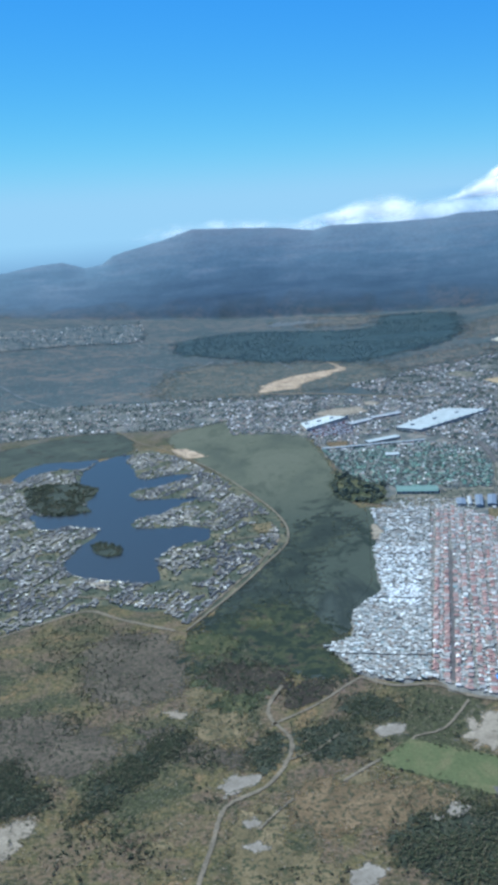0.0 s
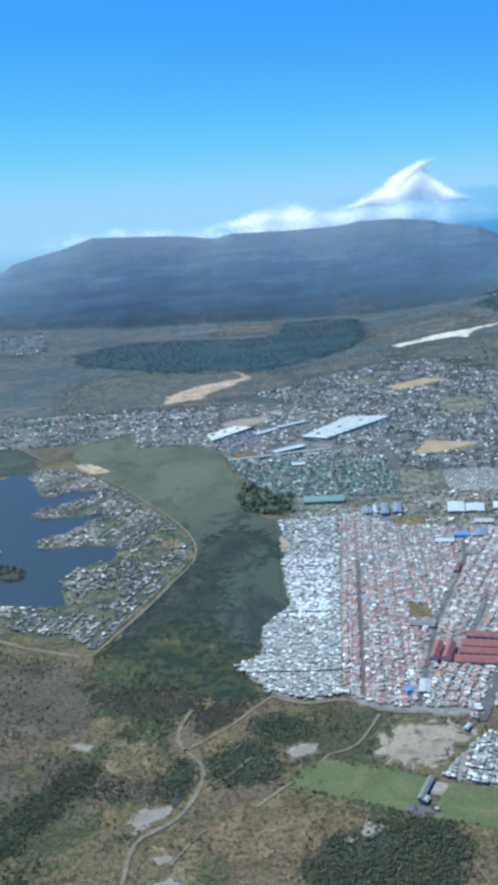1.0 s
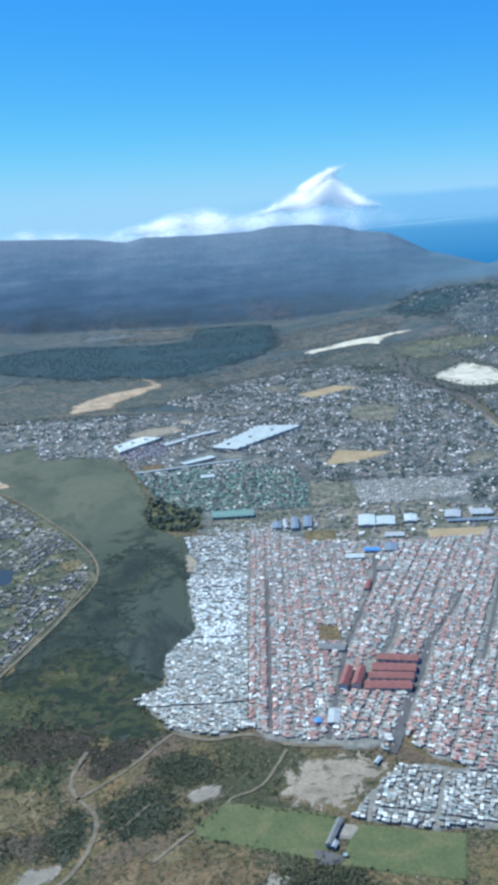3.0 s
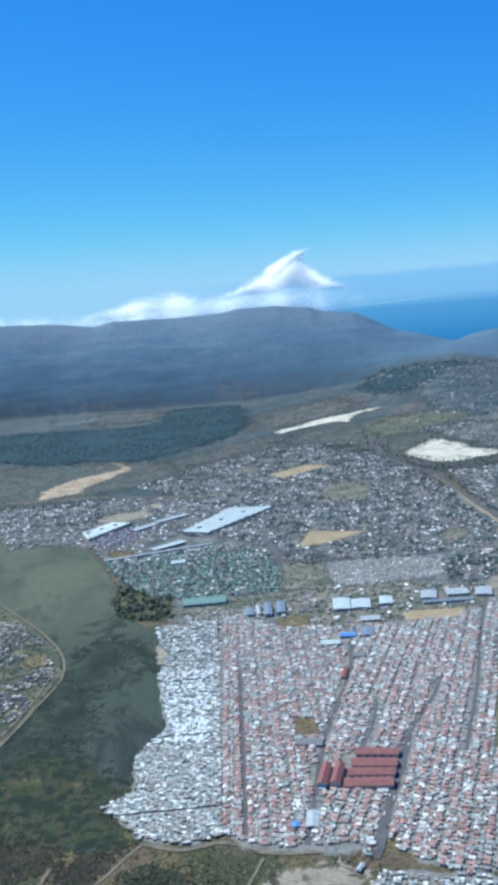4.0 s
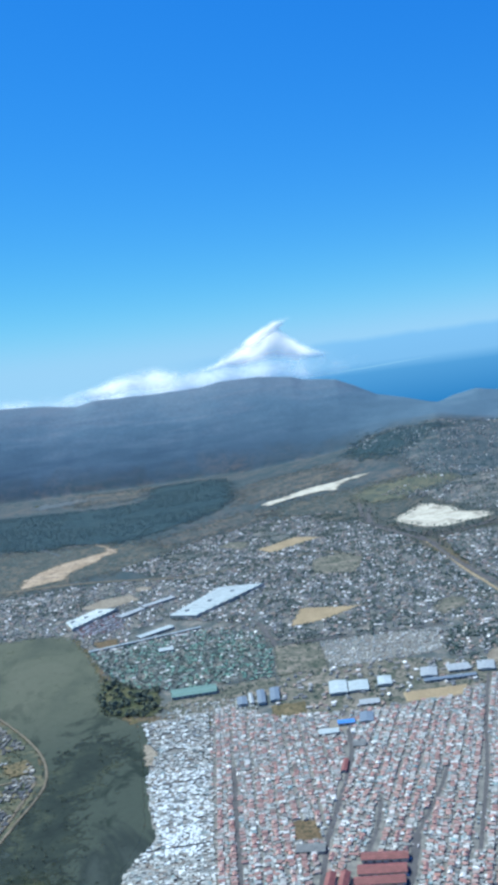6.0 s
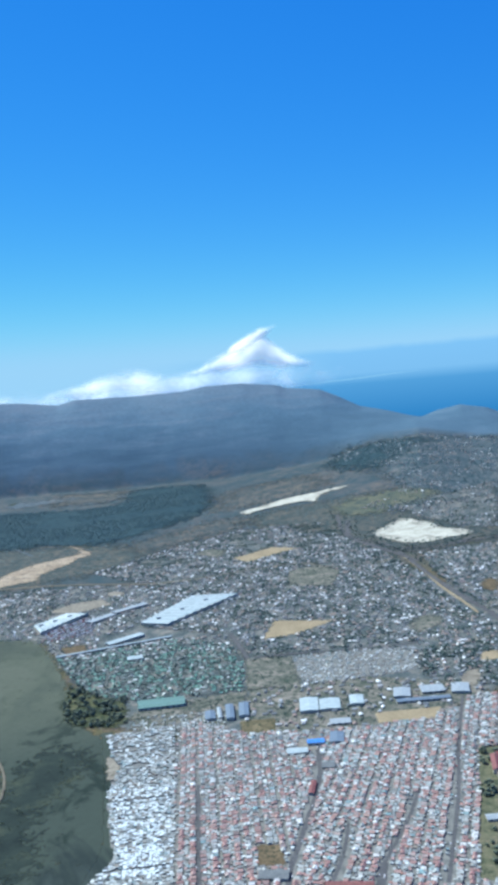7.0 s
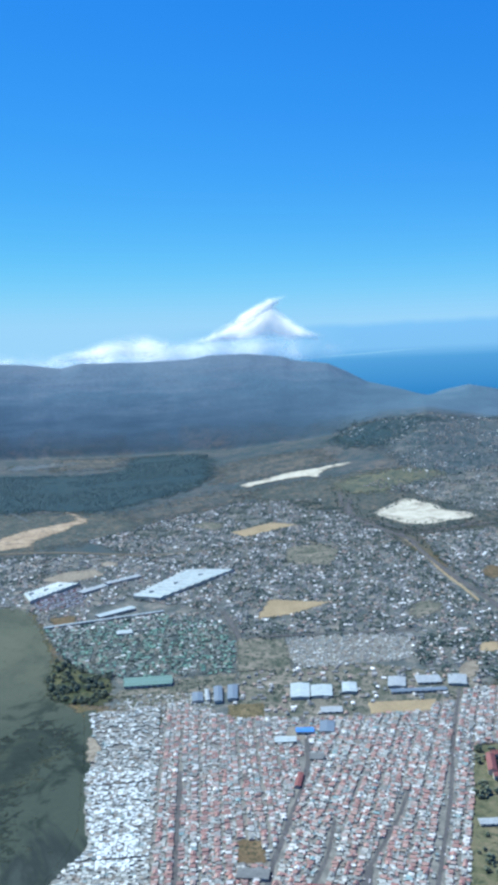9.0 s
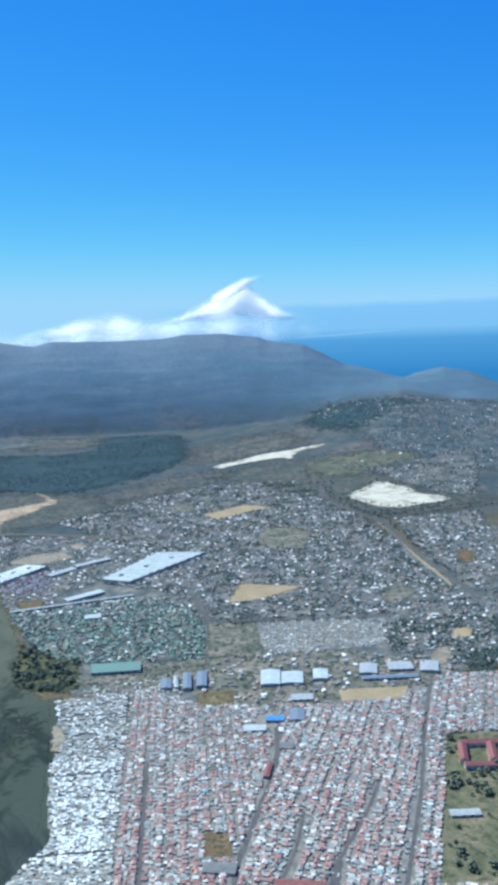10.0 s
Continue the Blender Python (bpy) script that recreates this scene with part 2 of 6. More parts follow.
BRIGHTFEN = earth("bright_fen", [(0.32, (0.034, 0.046, 0.022)), (0.5, (0.06, 0.068, 0.033)), (0.7, (0.112, 0.102, 0.055))], 18, 4, (0.028, 0.04, 0.022), (0.5, 0.6), 5)
SCRUBLAND = earth("far_scrub", [(0.32, (0.046, 0.062, 0.062)), (0.46, (0.07, 0.08, 0.074)), (0.56, (0.1, 0.098, 0.085)), (0.64, (0.125, 0.112, 0.09)), (0.74, (0.175, 0.15, 0.115))], 50, 9, (0.036, 0.054, 0.054), (0.49, 0.58), 13, relief=2.0)
BURNTLAND = earth("burnt_ground", [(0.3, (0.02, 0.019, 0.017)), (0.5, (0.036, 0.031, 0.026)), (0.7, (0.075, 0.06, 0.046))], 20, 3, (0.02, 0.026, 0.017), (0.5, 0.6), 6)
DRYGRASS = earth("dry_grass", [(0.3, (0.085, 0.075, 0.044)), (0.5, (0.13, 0.108, 0.062)), (0.7, (0.205, 0.165, 0.1))], 30, 4, (0.05, 0.056, 0.033), (0.51, 0.62), 5)
OCHRE = earth("straw_field", [(0.3, (0.24, 0.19, 0.12)), (0.7, (0.33, 0.265, 0.17))], 40, 6)
LAWN = earth("lawn", [(0.3, (0.073, 0.093, 0.046)), (0.5, (0.09, 0.11, 0.054)), (0.7, (0.135, 0.13, 0.072))], 34, 3)
YARD = earth("dusty_yard", [(0.3, (0.072, 0.086, 0.066)), (0.45, (0.12, 0.122, 0.1)), (0.58, (0.185, 0.172, 0.145)), (0.7, (0.28, 0.25, 0.21))], 28, 4, (0.048, 0.064, 0.05), (0.52, 0.6), 8)
SAND = earth("sand", [(0.3, (0.17, 0.15, 0.12)), (0.7, (0.29, 0.26, 0.21))], 24, 4, (0.11, 0.1, 0.08), (0.56, 0.68), 7)
WHITESAND = earth("white_sand", [(0.32, (0.18, 0.17, 0.14)), (0.42, (0.36, 0.345, 0.29)), (0.6, (0.52, 0.5, 0.42))], 40, 10)
ORANGESAND = earth("orange_sand", [(0.3, (0.22, 0.17, 0.125)), (0.5, (0.33, 0.26, 0.185)), (0.7, (0.43, 0.355, 0.27))], 45, 10, (0.17, 0.14, 0.11), (0.53, 0.62), 14)
PAN = earth("dry_pan", [(0.3, (0.16, 0.147, 0.125)), (0.7, (0.265, 0.247, 0.215))], 14, 3, (0.13, 0.12, 0.1), (0.58, 0.7), 5)
REDEARTH = earth("brown_soil", [(0.3, (0.09, 0.067, 0.042)), (0.5, (0.135, 0.1, 0.06)), (0.7, (0.195, 0.145, 0.09))], 20, 4, (0.05, 0.052, 0.032), (0.5, 0.61), 4)
DIRT = earth("dirt_track", [(0.3, (0.1, 0.09, 0.07)), (0.7, (0.195, 0.17, 0.13))], 14, 2)
ASPHALT = earth("asphalt", [(0.3, (0.07, 0.07, 0.075)), (0.7, (0.11, 0.11, 0.115))], 20, 2, relief=0.1)
TOWNGROUND = earth("swept_earth", [(0.3, (0.115, 0.122, 0.118)), (0.7, (0.24, 0.235, 0.215))], 12, 2)
ESTATEGROUND = earth("estate_gardens", [(0.3, (0.036, 0.052, 0.038)), (0.48, (0.066, 0.08, 0.06)), (0.6, (0.12, 0.116, 0.075)), (0.74, (0.22, 0.19, 0.13))], 22, 4)
# suburb gardens, greyed and blued in colour to stand for haze
SUBURBGROUND = earth("gardens", [(0.3, (0.05, 0.07, 0.072)), (0.46, (0.085, 0.102, 0.104)), (0.58, (0.145, 0.148, 0.138)), (0.7, (0.24, 0.22, 0.19))], 30, 6)
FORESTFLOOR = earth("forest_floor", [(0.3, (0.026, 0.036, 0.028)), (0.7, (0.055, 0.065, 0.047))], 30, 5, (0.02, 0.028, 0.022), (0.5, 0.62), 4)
# heath seen from afar, haze painted in as a blue cast
HAZEHEATH = earth("hazy_heath", [(0.3, (0.07, 0.096, 0.115)), (0.55, (0.1, 0.12, 0.135)), (0.7, (0.165, 0.16, 0.15))], 110, 16, (0.055, 0.08, 0.095), (0.5, 0.62), 30, relief=2.0)
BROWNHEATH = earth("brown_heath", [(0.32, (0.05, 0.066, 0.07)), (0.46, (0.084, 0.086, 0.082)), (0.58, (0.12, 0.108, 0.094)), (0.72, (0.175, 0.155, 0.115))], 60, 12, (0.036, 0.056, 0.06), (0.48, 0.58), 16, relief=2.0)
# gardens of the far towns, their tones blued to stand for haze
HAZEGARDENS = earth("hazy_gardens", [(0.3, (0.04, 0.066, 0.08)), (0.48, (0.068, 0.092, 0.104)), (0.58, (0.11, 0.12, 0.122)), (0.7, (0.19, 0.18, 0.165))], 55, 14, (0.032, 0.06, 0.07), (0.5, 0.6), 18, relief=2.0)
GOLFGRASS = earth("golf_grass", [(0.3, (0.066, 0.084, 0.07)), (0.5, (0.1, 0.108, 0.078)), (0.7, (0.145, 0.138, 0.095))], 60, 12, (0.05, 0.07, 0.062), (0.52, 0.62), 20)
# plantation floor with the blue of haze put into its colour
HAZEPINEFLOOR = earth("hazy_pine_floor", [(0.3, (0.02, 0.048, 0.062)), (0.5, (0.027, 0.058, 0.07)), (0.7, (0.04, 0.068, 0.074))], 90, 12, (0.016, 0.04, 0.052), (0.5, 0.6), 20, relief=2.0)

WATER, n, l, b = blank("lake_water", 0.3, 0, 0.25)
b.inputs["Base Color"].default_value = (0.026, 0.035, 0.04, 1)
bump(n, l, b, noise_node(n, l, 3, 4, 0.6), 0.5, 0.25)

SHACK_STOPS = [(0, (0.275, 0.3, 0.29)), (0.26, (0.38, 0.41, 0.395)), (0.44, (0.22, 0.245, 0.24)), (0.6, (0.16, 0.18, 0.178)), (0.74, (0.19, 0.17, 0.145)), (0.87, (0.6, 0.63, 0.615)), (0.94, (0.17, 0.255, 0.27)), (0.97, (0.11, 0.13, 0.13))]
TOWN_STOPS = [(0, (0.28, 0.145, 0.135)), (0.2, (0.35, 0.225, 0.205)), (0.34, (0.32, 0.345, 0.335)), (0.48, (0.21, 0.22, 0.215)), (0.6, (0.4, 0.425, 0.415)), (0.7, (0.34, 0.17, 0.14)), (0.78, (0.25, 0.185, 0.165)), (0.91, (0.6, 0.625, 0.61)), (0.97, (0.2, 0.32, 0.335))]
RED_STOPS = [(0, (0.29, 0.165, 0.15)), (0.26, (0.36, 0.22, 0.195)), (0.48, (0.26, 0.145, 0.135)), (0.62, (0.35, 0.27, 0.25)), (0.8, (0.38, 0.385, 0.37)), (0.92, (0.62, 0.62, 0.6))]
# suburb roofs: greys carry a blue tint put in for haze
SUBURB_STOPS = [(0, (0.15, 0.172, 0.19)), (0.26, (0.215, 0.208, 0.202)), (0.42, (0.36, 0.375, 0.38)), (0.56, (0.11, 0.13, 0.143)), (0.74, (0.27, 0.2, 0.17)), (0.89, (0.8, 0.82, 0.81))]
GREEN_STOPS = [(0, (0.08, 0.23, 0.18)), (0.3, (0.13, 0.29, 0.235)), (0.5, (0.24, 0.28, 0.27)), (0.68, (0.1, 0.15, 0.14)), (0.94, (0.65, 0.68, 0.66))]
ESTATE_STOPS = [(0, (0.1, 0.112, 0.116)), (0.35, (0.145, 0.155, 0.155)), (0.6, (0.21, 0.215, 0.2)), (0.76, (0.085, 0.094, 0.094)), (0.93, (0.5, 0.51, 0.47))]
ZINC = roofing("zinc_sheets", SHACK_STOPS, True, 0.5, 0.12)
ZINC_ONE = roofing("zinc_roof", SHACK_STOPS, False, 0.5, 0.12)
TILES = roofing("township_roofs", TOWN_STOPS, True)
TILES_ONE = roofing("township_roof", TOWN_STOPS, False)
REDS = roofing("red_roofs", RED_STOPS, True)
REDS_ONE = roofing("red_roof", RED_STOPS, False)
SUBURBROOFS = roofing("suburb_roofs", SUBURB_STOPS, True)
GREENROOFS = roofing("green_roofs", GREEN_STOPS, True)
ESTATEROOF = roofing("estate_roof", ESTATE_STOPS, False)
ESTATEROOFS = roofing("estate_roofs", ESTATE_STOPS, True)
WALLS = plain("plaster", (0.52, 0.48, 0.4), 0.9)
ESTATEWALL = plain("sand_plaster", (0.38, 0.345, 0.275), 0.9, 0, 0.3)
BOARDS = plain("shack_boards", (0.3, 0.28, 0.235), 0.9, 0, 0.5)
WHITEWALL = plain("white_plaster", (0.4, 0.375, 0.32), 0.85, 0, 0.15)
WHITEROOF = plain("white_roof_sheets", (0.33, 0.385, 0.4), 0.55, 0.05, 0.24, 8)
GREENSHEET = plain("green_roof_sheets", (0.11, 0.19, 0.17), 0.55, 0.1, 0.2)
BLUESHEET = plain("blue_grey_roof_sheets", (0.15, 0.19, 0.235), 0.5, 0.2, 0.2)
REDSHEET = plain("dark_red_roof_sheets", (0.175, 0.066, 0.062), 0.6, 0.0, 0.3)
BLUETARP = plain("blue_sheeting", (0.06, 0.2, 0.5), 0.5)
GREYROOF = plain("grey_roof_sheets", (0.3, 0.33, 0.345), 0.5, 0.15, 0.25)
LEAVES = leaves("tree_leaves", [(0, (0.08, 0.11, 0.09)), (0.6, (0.115, 0.145, 0.105)), (1, (0.16, 0.175, 0.115))])
# needles and far scrub lightened and blued, haze painted into the leaves
HAZEPINES = leaves("hazy_pine_needles", [(0, (0.085, 0.15, 0.165)), (1, (0.125, 0.185, 0.19))])
BUSHLEAVES = leaves("bush_leaves", [(0, (0.038, 0.05, 0.033)), (0.4, (0.066, 0.076, 0.048)), (0.62, (0.105, 0.1, 0.066)), (0.8, (0.18, 0.15, 0.11)), (1, (0.3, 0.26, 0.21))])
WOODLEAVES = leaves("thicket_leaves", [(0, (0.05, 0.072, 0.046)), (0.5, (0.078, 0.1, 0.057)), (0.8, (0.12, 0.122, 0.066)), (1, (0.24, 0.195, 0.135))])
# distant copy of the tree leaves, haze mixed in as blue
HAZELEAVES = leaves("hazy_tree_leaves", [(0, (0.06, 0.108, 0.104)), (0.6, (0.09, 0.14, 0.13)), (1, (0.14, 0.175, 0.14))])
# sun glint on shack roofs, put into a paler zinc colour
GLINTZINC = plain("glinting_zinc_sheets", (0.6, 0.645, 0.64), 0.38, 0.2, 0.12, 5, 0.5)
DARKROOF = plain("dark_grey_roof_sheets", (0.13, 0.14, 0.145), 0.85, 0.0, 0.3, 4, 0.15)
BARK = plain("bark", (0.12, 0.09, 0.07), 0.95)

# ---- plan, in metres: x to the right of the first heading, y ahead ----
LAKE = [(-251, 1627), (-278, 1602), (-301, 1526), (-293, 1450), (-266, 1375), (-256, 1282), (-316, 1275), (-347, 1304), (-313, 1208), (-267, 1223), (-217, 1199), (-235, 1143), (-251, 1070), (-241, 1043), (-212, 1014), (-170, 997), (-113, 979), (-130, 1061), (-107, 1104), (-61, 1128), (-62, 1170), (-79, 1312), (-99, 1451), (-159, 1588), (-229, 1631)]
POND = [(-423, 1512), (-412, 1578), (-387, 1612), (-331, 1607), (-279, 1613), (-299, 1546), (-355, 1562), (-389, 1522), (-405, 1480)]
PEN_A = [(-229, 1583), (-216, 1661), (-181, 1650), (-137, 1581), (-91, 1506), (-94, 1440), (-120, 1476), (-178, 1446), (-198, 1469), (-208, 1540)]
PEN_B = [(-198, 1358), (-187, 1387), (-154, 1395), (-122, 1421), (-79, 1464), (-48, 1319), (-102, 1322), (-139, 1327), (-176, 1327)]
PEN_C = [(-177, 1215), (-167, 1240), (-134, 1252), (-110, 1289), (-75, 1326), (-42, 1178), (-64, 1168), (-96, 1190), (-128, 1185), (-166, 1192)]
ISLE = [(-383, 1430), (-354, 1457), (-303, 1453), (-255, 1414), (-253, 1380), (-265, 1328), (-245, 1286), (-276, 1272), (-318, 1282), (-357, 1335)]
ISLET = [(-224, 1134), (-214, 1146), (-192, 1133), (-175, 1107), (-176, 1086), (-193, 1081), (-210, 1096)]
ESTATE = [(-569, 1582), (-459, 1494), (-421, 1484), (-373, 1547), (-249, 1615), (-216, 1661), (-138, 1592), (-49, 1428), (-2, 1307), (30, 1220), (44, 1110), (6, 1013), (-33, 932), (-79, 863), (-107, 898), (-179, 934), (-224, 911), (-263, 881), (-333, 845)]
RIM_ROAD = [(-79, 849), (-30, 939), (6, 1013), (42, 1105), (28, 1227), (-49, 1437), (-109, 1562), (-164, 1657), (-216, 1722), (-279, 1848)]
DIRT_ROAD = [(-317, 842), (-278, 866), (-237, 894), (-193, 917), (-150, 887), (-91, 851)]
MEADOW = [(-591, 1650), (-503, 1743), (-426, 1803), (-323, 1850), (-277, 1834), (-224, 1737), (-229, 1631), (-249, 1615), (-386, 1608), (-425, 1523), (-566, 1571)]
LAND_NW = [(-153, 1653), (-119, 1643), (-77, 1574), (-115, 1564), (-138, 1604)]
MARSH = [(-9, 1897), (52, 1875), (103, 1735), (124, 1573), (137, 1431), (139, 1329), (142, 1234), (165, 1207), (153, 1090), (142, 992), (129, 925), (106, 876), (94, 850), (85, 806), (57, 792), (71, 739), (44, 727), (15, 753), (1, 795), (-38, 837), (-71, 855), (-26, 947), (43, 1107), (32, 1218), (-43, 1411), (-95, 1544), (-162, 1694), (-163, 1794)]
MARSH_DARK = [(37, 1093), (70, 1179), (121, 1205), (143, 1137), (106, 1078), (72, 1025), (70, 937), (34, 882), (-8, 889), (-38, 853), (-68, 860), (-13, 961)]
GREENS = [(-68, 783), (-38, 814), (0, 783), (15, 747), (-3, 699), (-23, 674), (-47, 687), (-68, 718)]
BURNT = [(13, 707), (30, 734), (60, 730), (63, 709), (31, 680), (16, 678)]
SHACKS = [(165, 1200), (160, 1091), (144, 1038), (138, 957), (135, 912), (108, 881), (95, 859), (90, 805), (58, 790), (74, 762), (83, 730), (145, 700), (210, 1017), (249, 1193)]
TOWN = [(252, 1191), (210, 1017), (145, 700), (181, 679), (245, 648), (412, 748), (544, 969), (612, 1085), (464, 1074), (397, 1093), (316, 1132), (270, 1194)]
TOWN_EAST = [(265, 648), (317, 736), (412, 803), (552, 927), (362, 603), (300, 602)]
SHACKS_EAST = [(190, 580), (248, 630), (301, 602), (338, 586), (309, 535), (235, 555)]
SANDLOT = [(148, 626), (174, 657), (210, 655), (242, 632), (193, 589), (159, 605)]
FIELD_A = [(82, 599), (111, 622), (171, 590), (185, 580), (157, 545), (85, 591)]
FIELD_B = [(193, 571), (224, 555), (259, 541), (240, 502), (171, 536)]
CLUB = [(165, 556), (168, 554), (184, 576.5), (181, 579)]
PAN_A = [(-43, 579), (-32, 592), (-11, 593), (-7, 585), (-36, 567)]
PAN_B = [(83, 641), (97, 649), (110, 644), (109, 631), (89, 628)]
PAN_C = [(-93, 690), (-81, 694), (-68, 685), (-75, 677)]
PAN_D = [(-24, 538), (-16, 542), (-9, 534), (-20, 530)]
PAN_E = [(-26, 514), (-13, 516), (-6, 507), (-21, 507)]
PAN_F = [(40, 480), (55, 487), (70, 481), (57, 465), (42, 468)]
PAN_G = [(-219, 546), (-187, 560), (-170, 562), (-181, 518), (-206, 500)]
GRASS_A = [(-70, 663), (-52, 686), (-18, 678), (-18, 648), (-37, 634), (-60, 641)]
GRASS_B = [(-37, 463), (-36, 543), (-7, 562), (13, 556), (-2, 510), (24, 502), (44, 484), (33, 455)]
GRASS_C = [(-78, 725), (-48, 731), (-37, 704), (-62, 689)]
HEATH = [(-257, 689), (-208, 710), (-157, 675), (-122, 662), (-126, 622), (-158, 604), (-231, 599)]
WOOD_A = [(-256, 639), (-204, 632), (-188, 601), (-167, 591), (-172, 565), (-230, 553)]
WOOD_B = [(75, 518), (105, 533), (146, 540), (189, 529), (164, 457), (77, 470)]
WOOD_C = [(-135, 594), (-105, 635), (-88, 657), (-65, 654), (-85, 617), (-108, 584), (-147, 543)]
TRACK_A = [(-56, 465), (-45, 515), (-36, 555), (-7, 575), (11, 605), (16, 635), (1, 667), (0, 689), (13, 721)]
TRACK_B = [(1, 658), (40, 684), (74, 717), (85, 726)]
TRACK_C = [(51, 575), (78, 596), (104, 611), (114, 626), (140, 635), (169, 674)]
TRACK_D = [(85, 726), (112, 707), (147, 704), (179, 677), (236, 660)]
STREET_A = [(237, 1021), (164, 707)]
STREET_B = [(394, 1102), (359, 986), (291, 863), (268, 821), (205, 677)]
STREET_C = [(348, 807), (312, 747), (284, 704), (248, 643)]
STREET_E = [(430, 905), (395, 859), (348, 807)]
STREET_F = [(347, 882), (322, 834), (298, 800)]
STREET_D = [(597, 1109), (517, 979), (459, 879), (382, 759)]
SCHOOL = [(244, 749), (285, 798), (324, 781), (296, 728)]
SCHOOL_B = [(534, 942), (571, 930), (548, 886), (511, 900)]
YARD_E = [(534, 966), (628, 938), (476, 726), (406, 752)]
GREEN_ROOFS = [(131, 1550), (321, 1562), (408, 1464), (359, 1262), (220, 1301), (206, 1313), (173, 1338), (149, 1411)]
GROVE_W = [(136, 1403), (153, 1397), (173, 1338), (206, 1313), (196, 1225), (166, 1227), (124, 1259), (120, 1314)]
SUBURB = [(260, 2189), (423, 2318), (696, 2482), (903, 2425), (926, 2171), (880, 1881), (864, 1698), (824, 1390), (822, 1244), (717, 1093), (608, 1145), (594, 1216), (628, 1310), (466, 1383), (400, 1393), (417, 1521), (285, 1663), (414, 1812)]
SUBURB_W = [(-57, 2057), (75, 2100), (190, 2072), (346, 1996), (414, 1811), (287, 1674), (206, 1628), (201, 1581), (309, 1576), (416, 1519), (400, 1393), (390, 1453), (137, 1532), (109, 1705), (-37, 1734)]
SUBURB_S = [(464, 1379), (634, 1315), (599, 1222), (524, 1231), (436, 1245)]
GROVE_E = [(644, 1316), (820, 1241), (715, 1090), (644, 1139), (603, 1136), (587, 1194)]
SCHOOLS = [(365, 1263), (524, 1231), (582, 1185), (644, 1139), (612, 1085), (464, 1074), (397, 1093), (316, 1132), (344, 1211)]
SUBURB_E = [(883, 1735), (975, 1744), (1052, 1762), (1183, 1726), (834, 1235), (839, 1415)]
FAR_TOWN = [(1356, 3452), (1490, 3483), (1629, 3359), (1919, 3262), (2200, 3155), (1488, 2154), (1381, 2362), (1131, 2342), (1059, 2480), (1256, 2597), (1299, 2851)]
NW_TOWN = [(-784, 2179), (-616, 2186), (-344, 2169), (-188, 2151), (170, 2096), (147, 1852), (-9, 1909), (-117, 1810), (-299, 1839), (-420, 1842), (-656, 1792)]
FAR_NW = [(-1067, 3203), (-773, 3344), (-401, 3626), (-328, 3119), (-544, 3080), (-966, 2866)]
PINES = [(-250, 3080), (-130, 3200), (-17, 3293), (158, 3260), (351, 3200), (495, 3240), (566, 3580), (740, 3570), (850, 3490), (760, 3010), (665, 2816), (554, 2700), (442, 2611), (361, 2571), (299, 2540), (223, 2620), (63, 2640), (-17, 2720), (-120, 2800), (-230, 2900)]
MALL = [(287, 1674), (335, 1726), (415, 1815), (496, 1777), (400, 1696), (329, 1640)]
MALL_B = [(108, 1769), (172, 1824), (209, 1803), (116, 1715)]
LOT_A = [(140, 1871), (190, 1916), (250, 1912), (260, 1860), (184, 1829)]
SAND_O = [(27, 2181), (45, 2276), (112, 2373), (188, 2418), (244, 2449), (266, 2469), (260, 2529), (238, 2592), (251, 2593), (274, 2489), (295, 2456), (269, 2404), (238, 2398), (228, 2338), (178, 2301), (147, 2258), (140, 2195), (89, 2188), (49, 2166)]
QUARRY = [(953, 2175), (1025, 2234), (1113, 2304), (1108, 2249), (1142, 2190), (1122, 2133), (1162, 2084), (1173, 2027), (1078, 2013), (1010, 1996), (978, 2024), (962, 2102)]
DUNE = [(772, 2750), (853, 2789), (923, 2832), (987, 2852), (1048, 2831), (1122, 2843), (1179, 2813), (1132, 2796), (1087, 2806), (1040, 2761), (1005, 2689), (995, 2740), (953, 2754), (895, 2749), (834, 2727), (779, 2694)]
GOLF = [(1001, 2568), (1089, 2627), (1173, 2605), (1248, 2603), (1331, 2511), (1320, 2458), (1241, 2430), (1161, 2430), (1065, 2375), (980, 2452)]
OCHRE_A = [(447, 1471), (499, 1568), (587, 1511), (514, 1473)]
OCHRE_B = [(580, 2127), (702, 2194), (747, 2140), (596, 2065)]
OCHRE_C = [(646, 1917), (719, 1928), (739, 1849), (671, 1737), (605, 1793)]
LAWN_A = [(326, 1163), (364, 1154), (353, 1115), (316, 1126)]
LOT_B = [(479, 1109), (555, 1088), (535, 1063), (470, 1079)]
LOT_C = [(397, 1394), (461, 1367), (433, 1247), (362, 1265)]
BEIGE_ROAD = [(901, 1880), (872, 1735), (840, 1600), (822, 1500), (806, 1420)]
DARK_ROAD = [(1008, 2526), (906, 2223), (931, 2051), (949, 1964), (1133, 1946), (1319, 1959)]
ROAD_W = [(-42, 2185), (191, 2100), (357, 1991), (449, 1974)]
ROAD_M = [(412, 1537), (400, 1393), (374, 1282)]
PALE_A = [(275, 3345), (377, 3403), (519, 3477), (591, 3511), (503, 3375), (366, 3308)]
PALE_B = [(97, 3451), (158, 3568), (189, 3447), (137, 3369)]
PALE_C = [(66, 3440), (165, 3519), (332, 3567), (389, 3511), (200, 3390)]
HEATH_FAR = [(830, 3200), (1040, 3250), (1180, 3200), (1161, 2905), (896, 2811), (757, 2838), (709, 2862)]
TOWN_N = [(537, 968), (644, 941), (740, 1071), (620, 1102), (592, 1104)]
CAR_PARK = [(122, 1712), (209, 1788), (202, 1665), (128, 1660)]
ROAD_S = [(408, 1390), (464, 1379), (574, 1346), (649, 1328)]
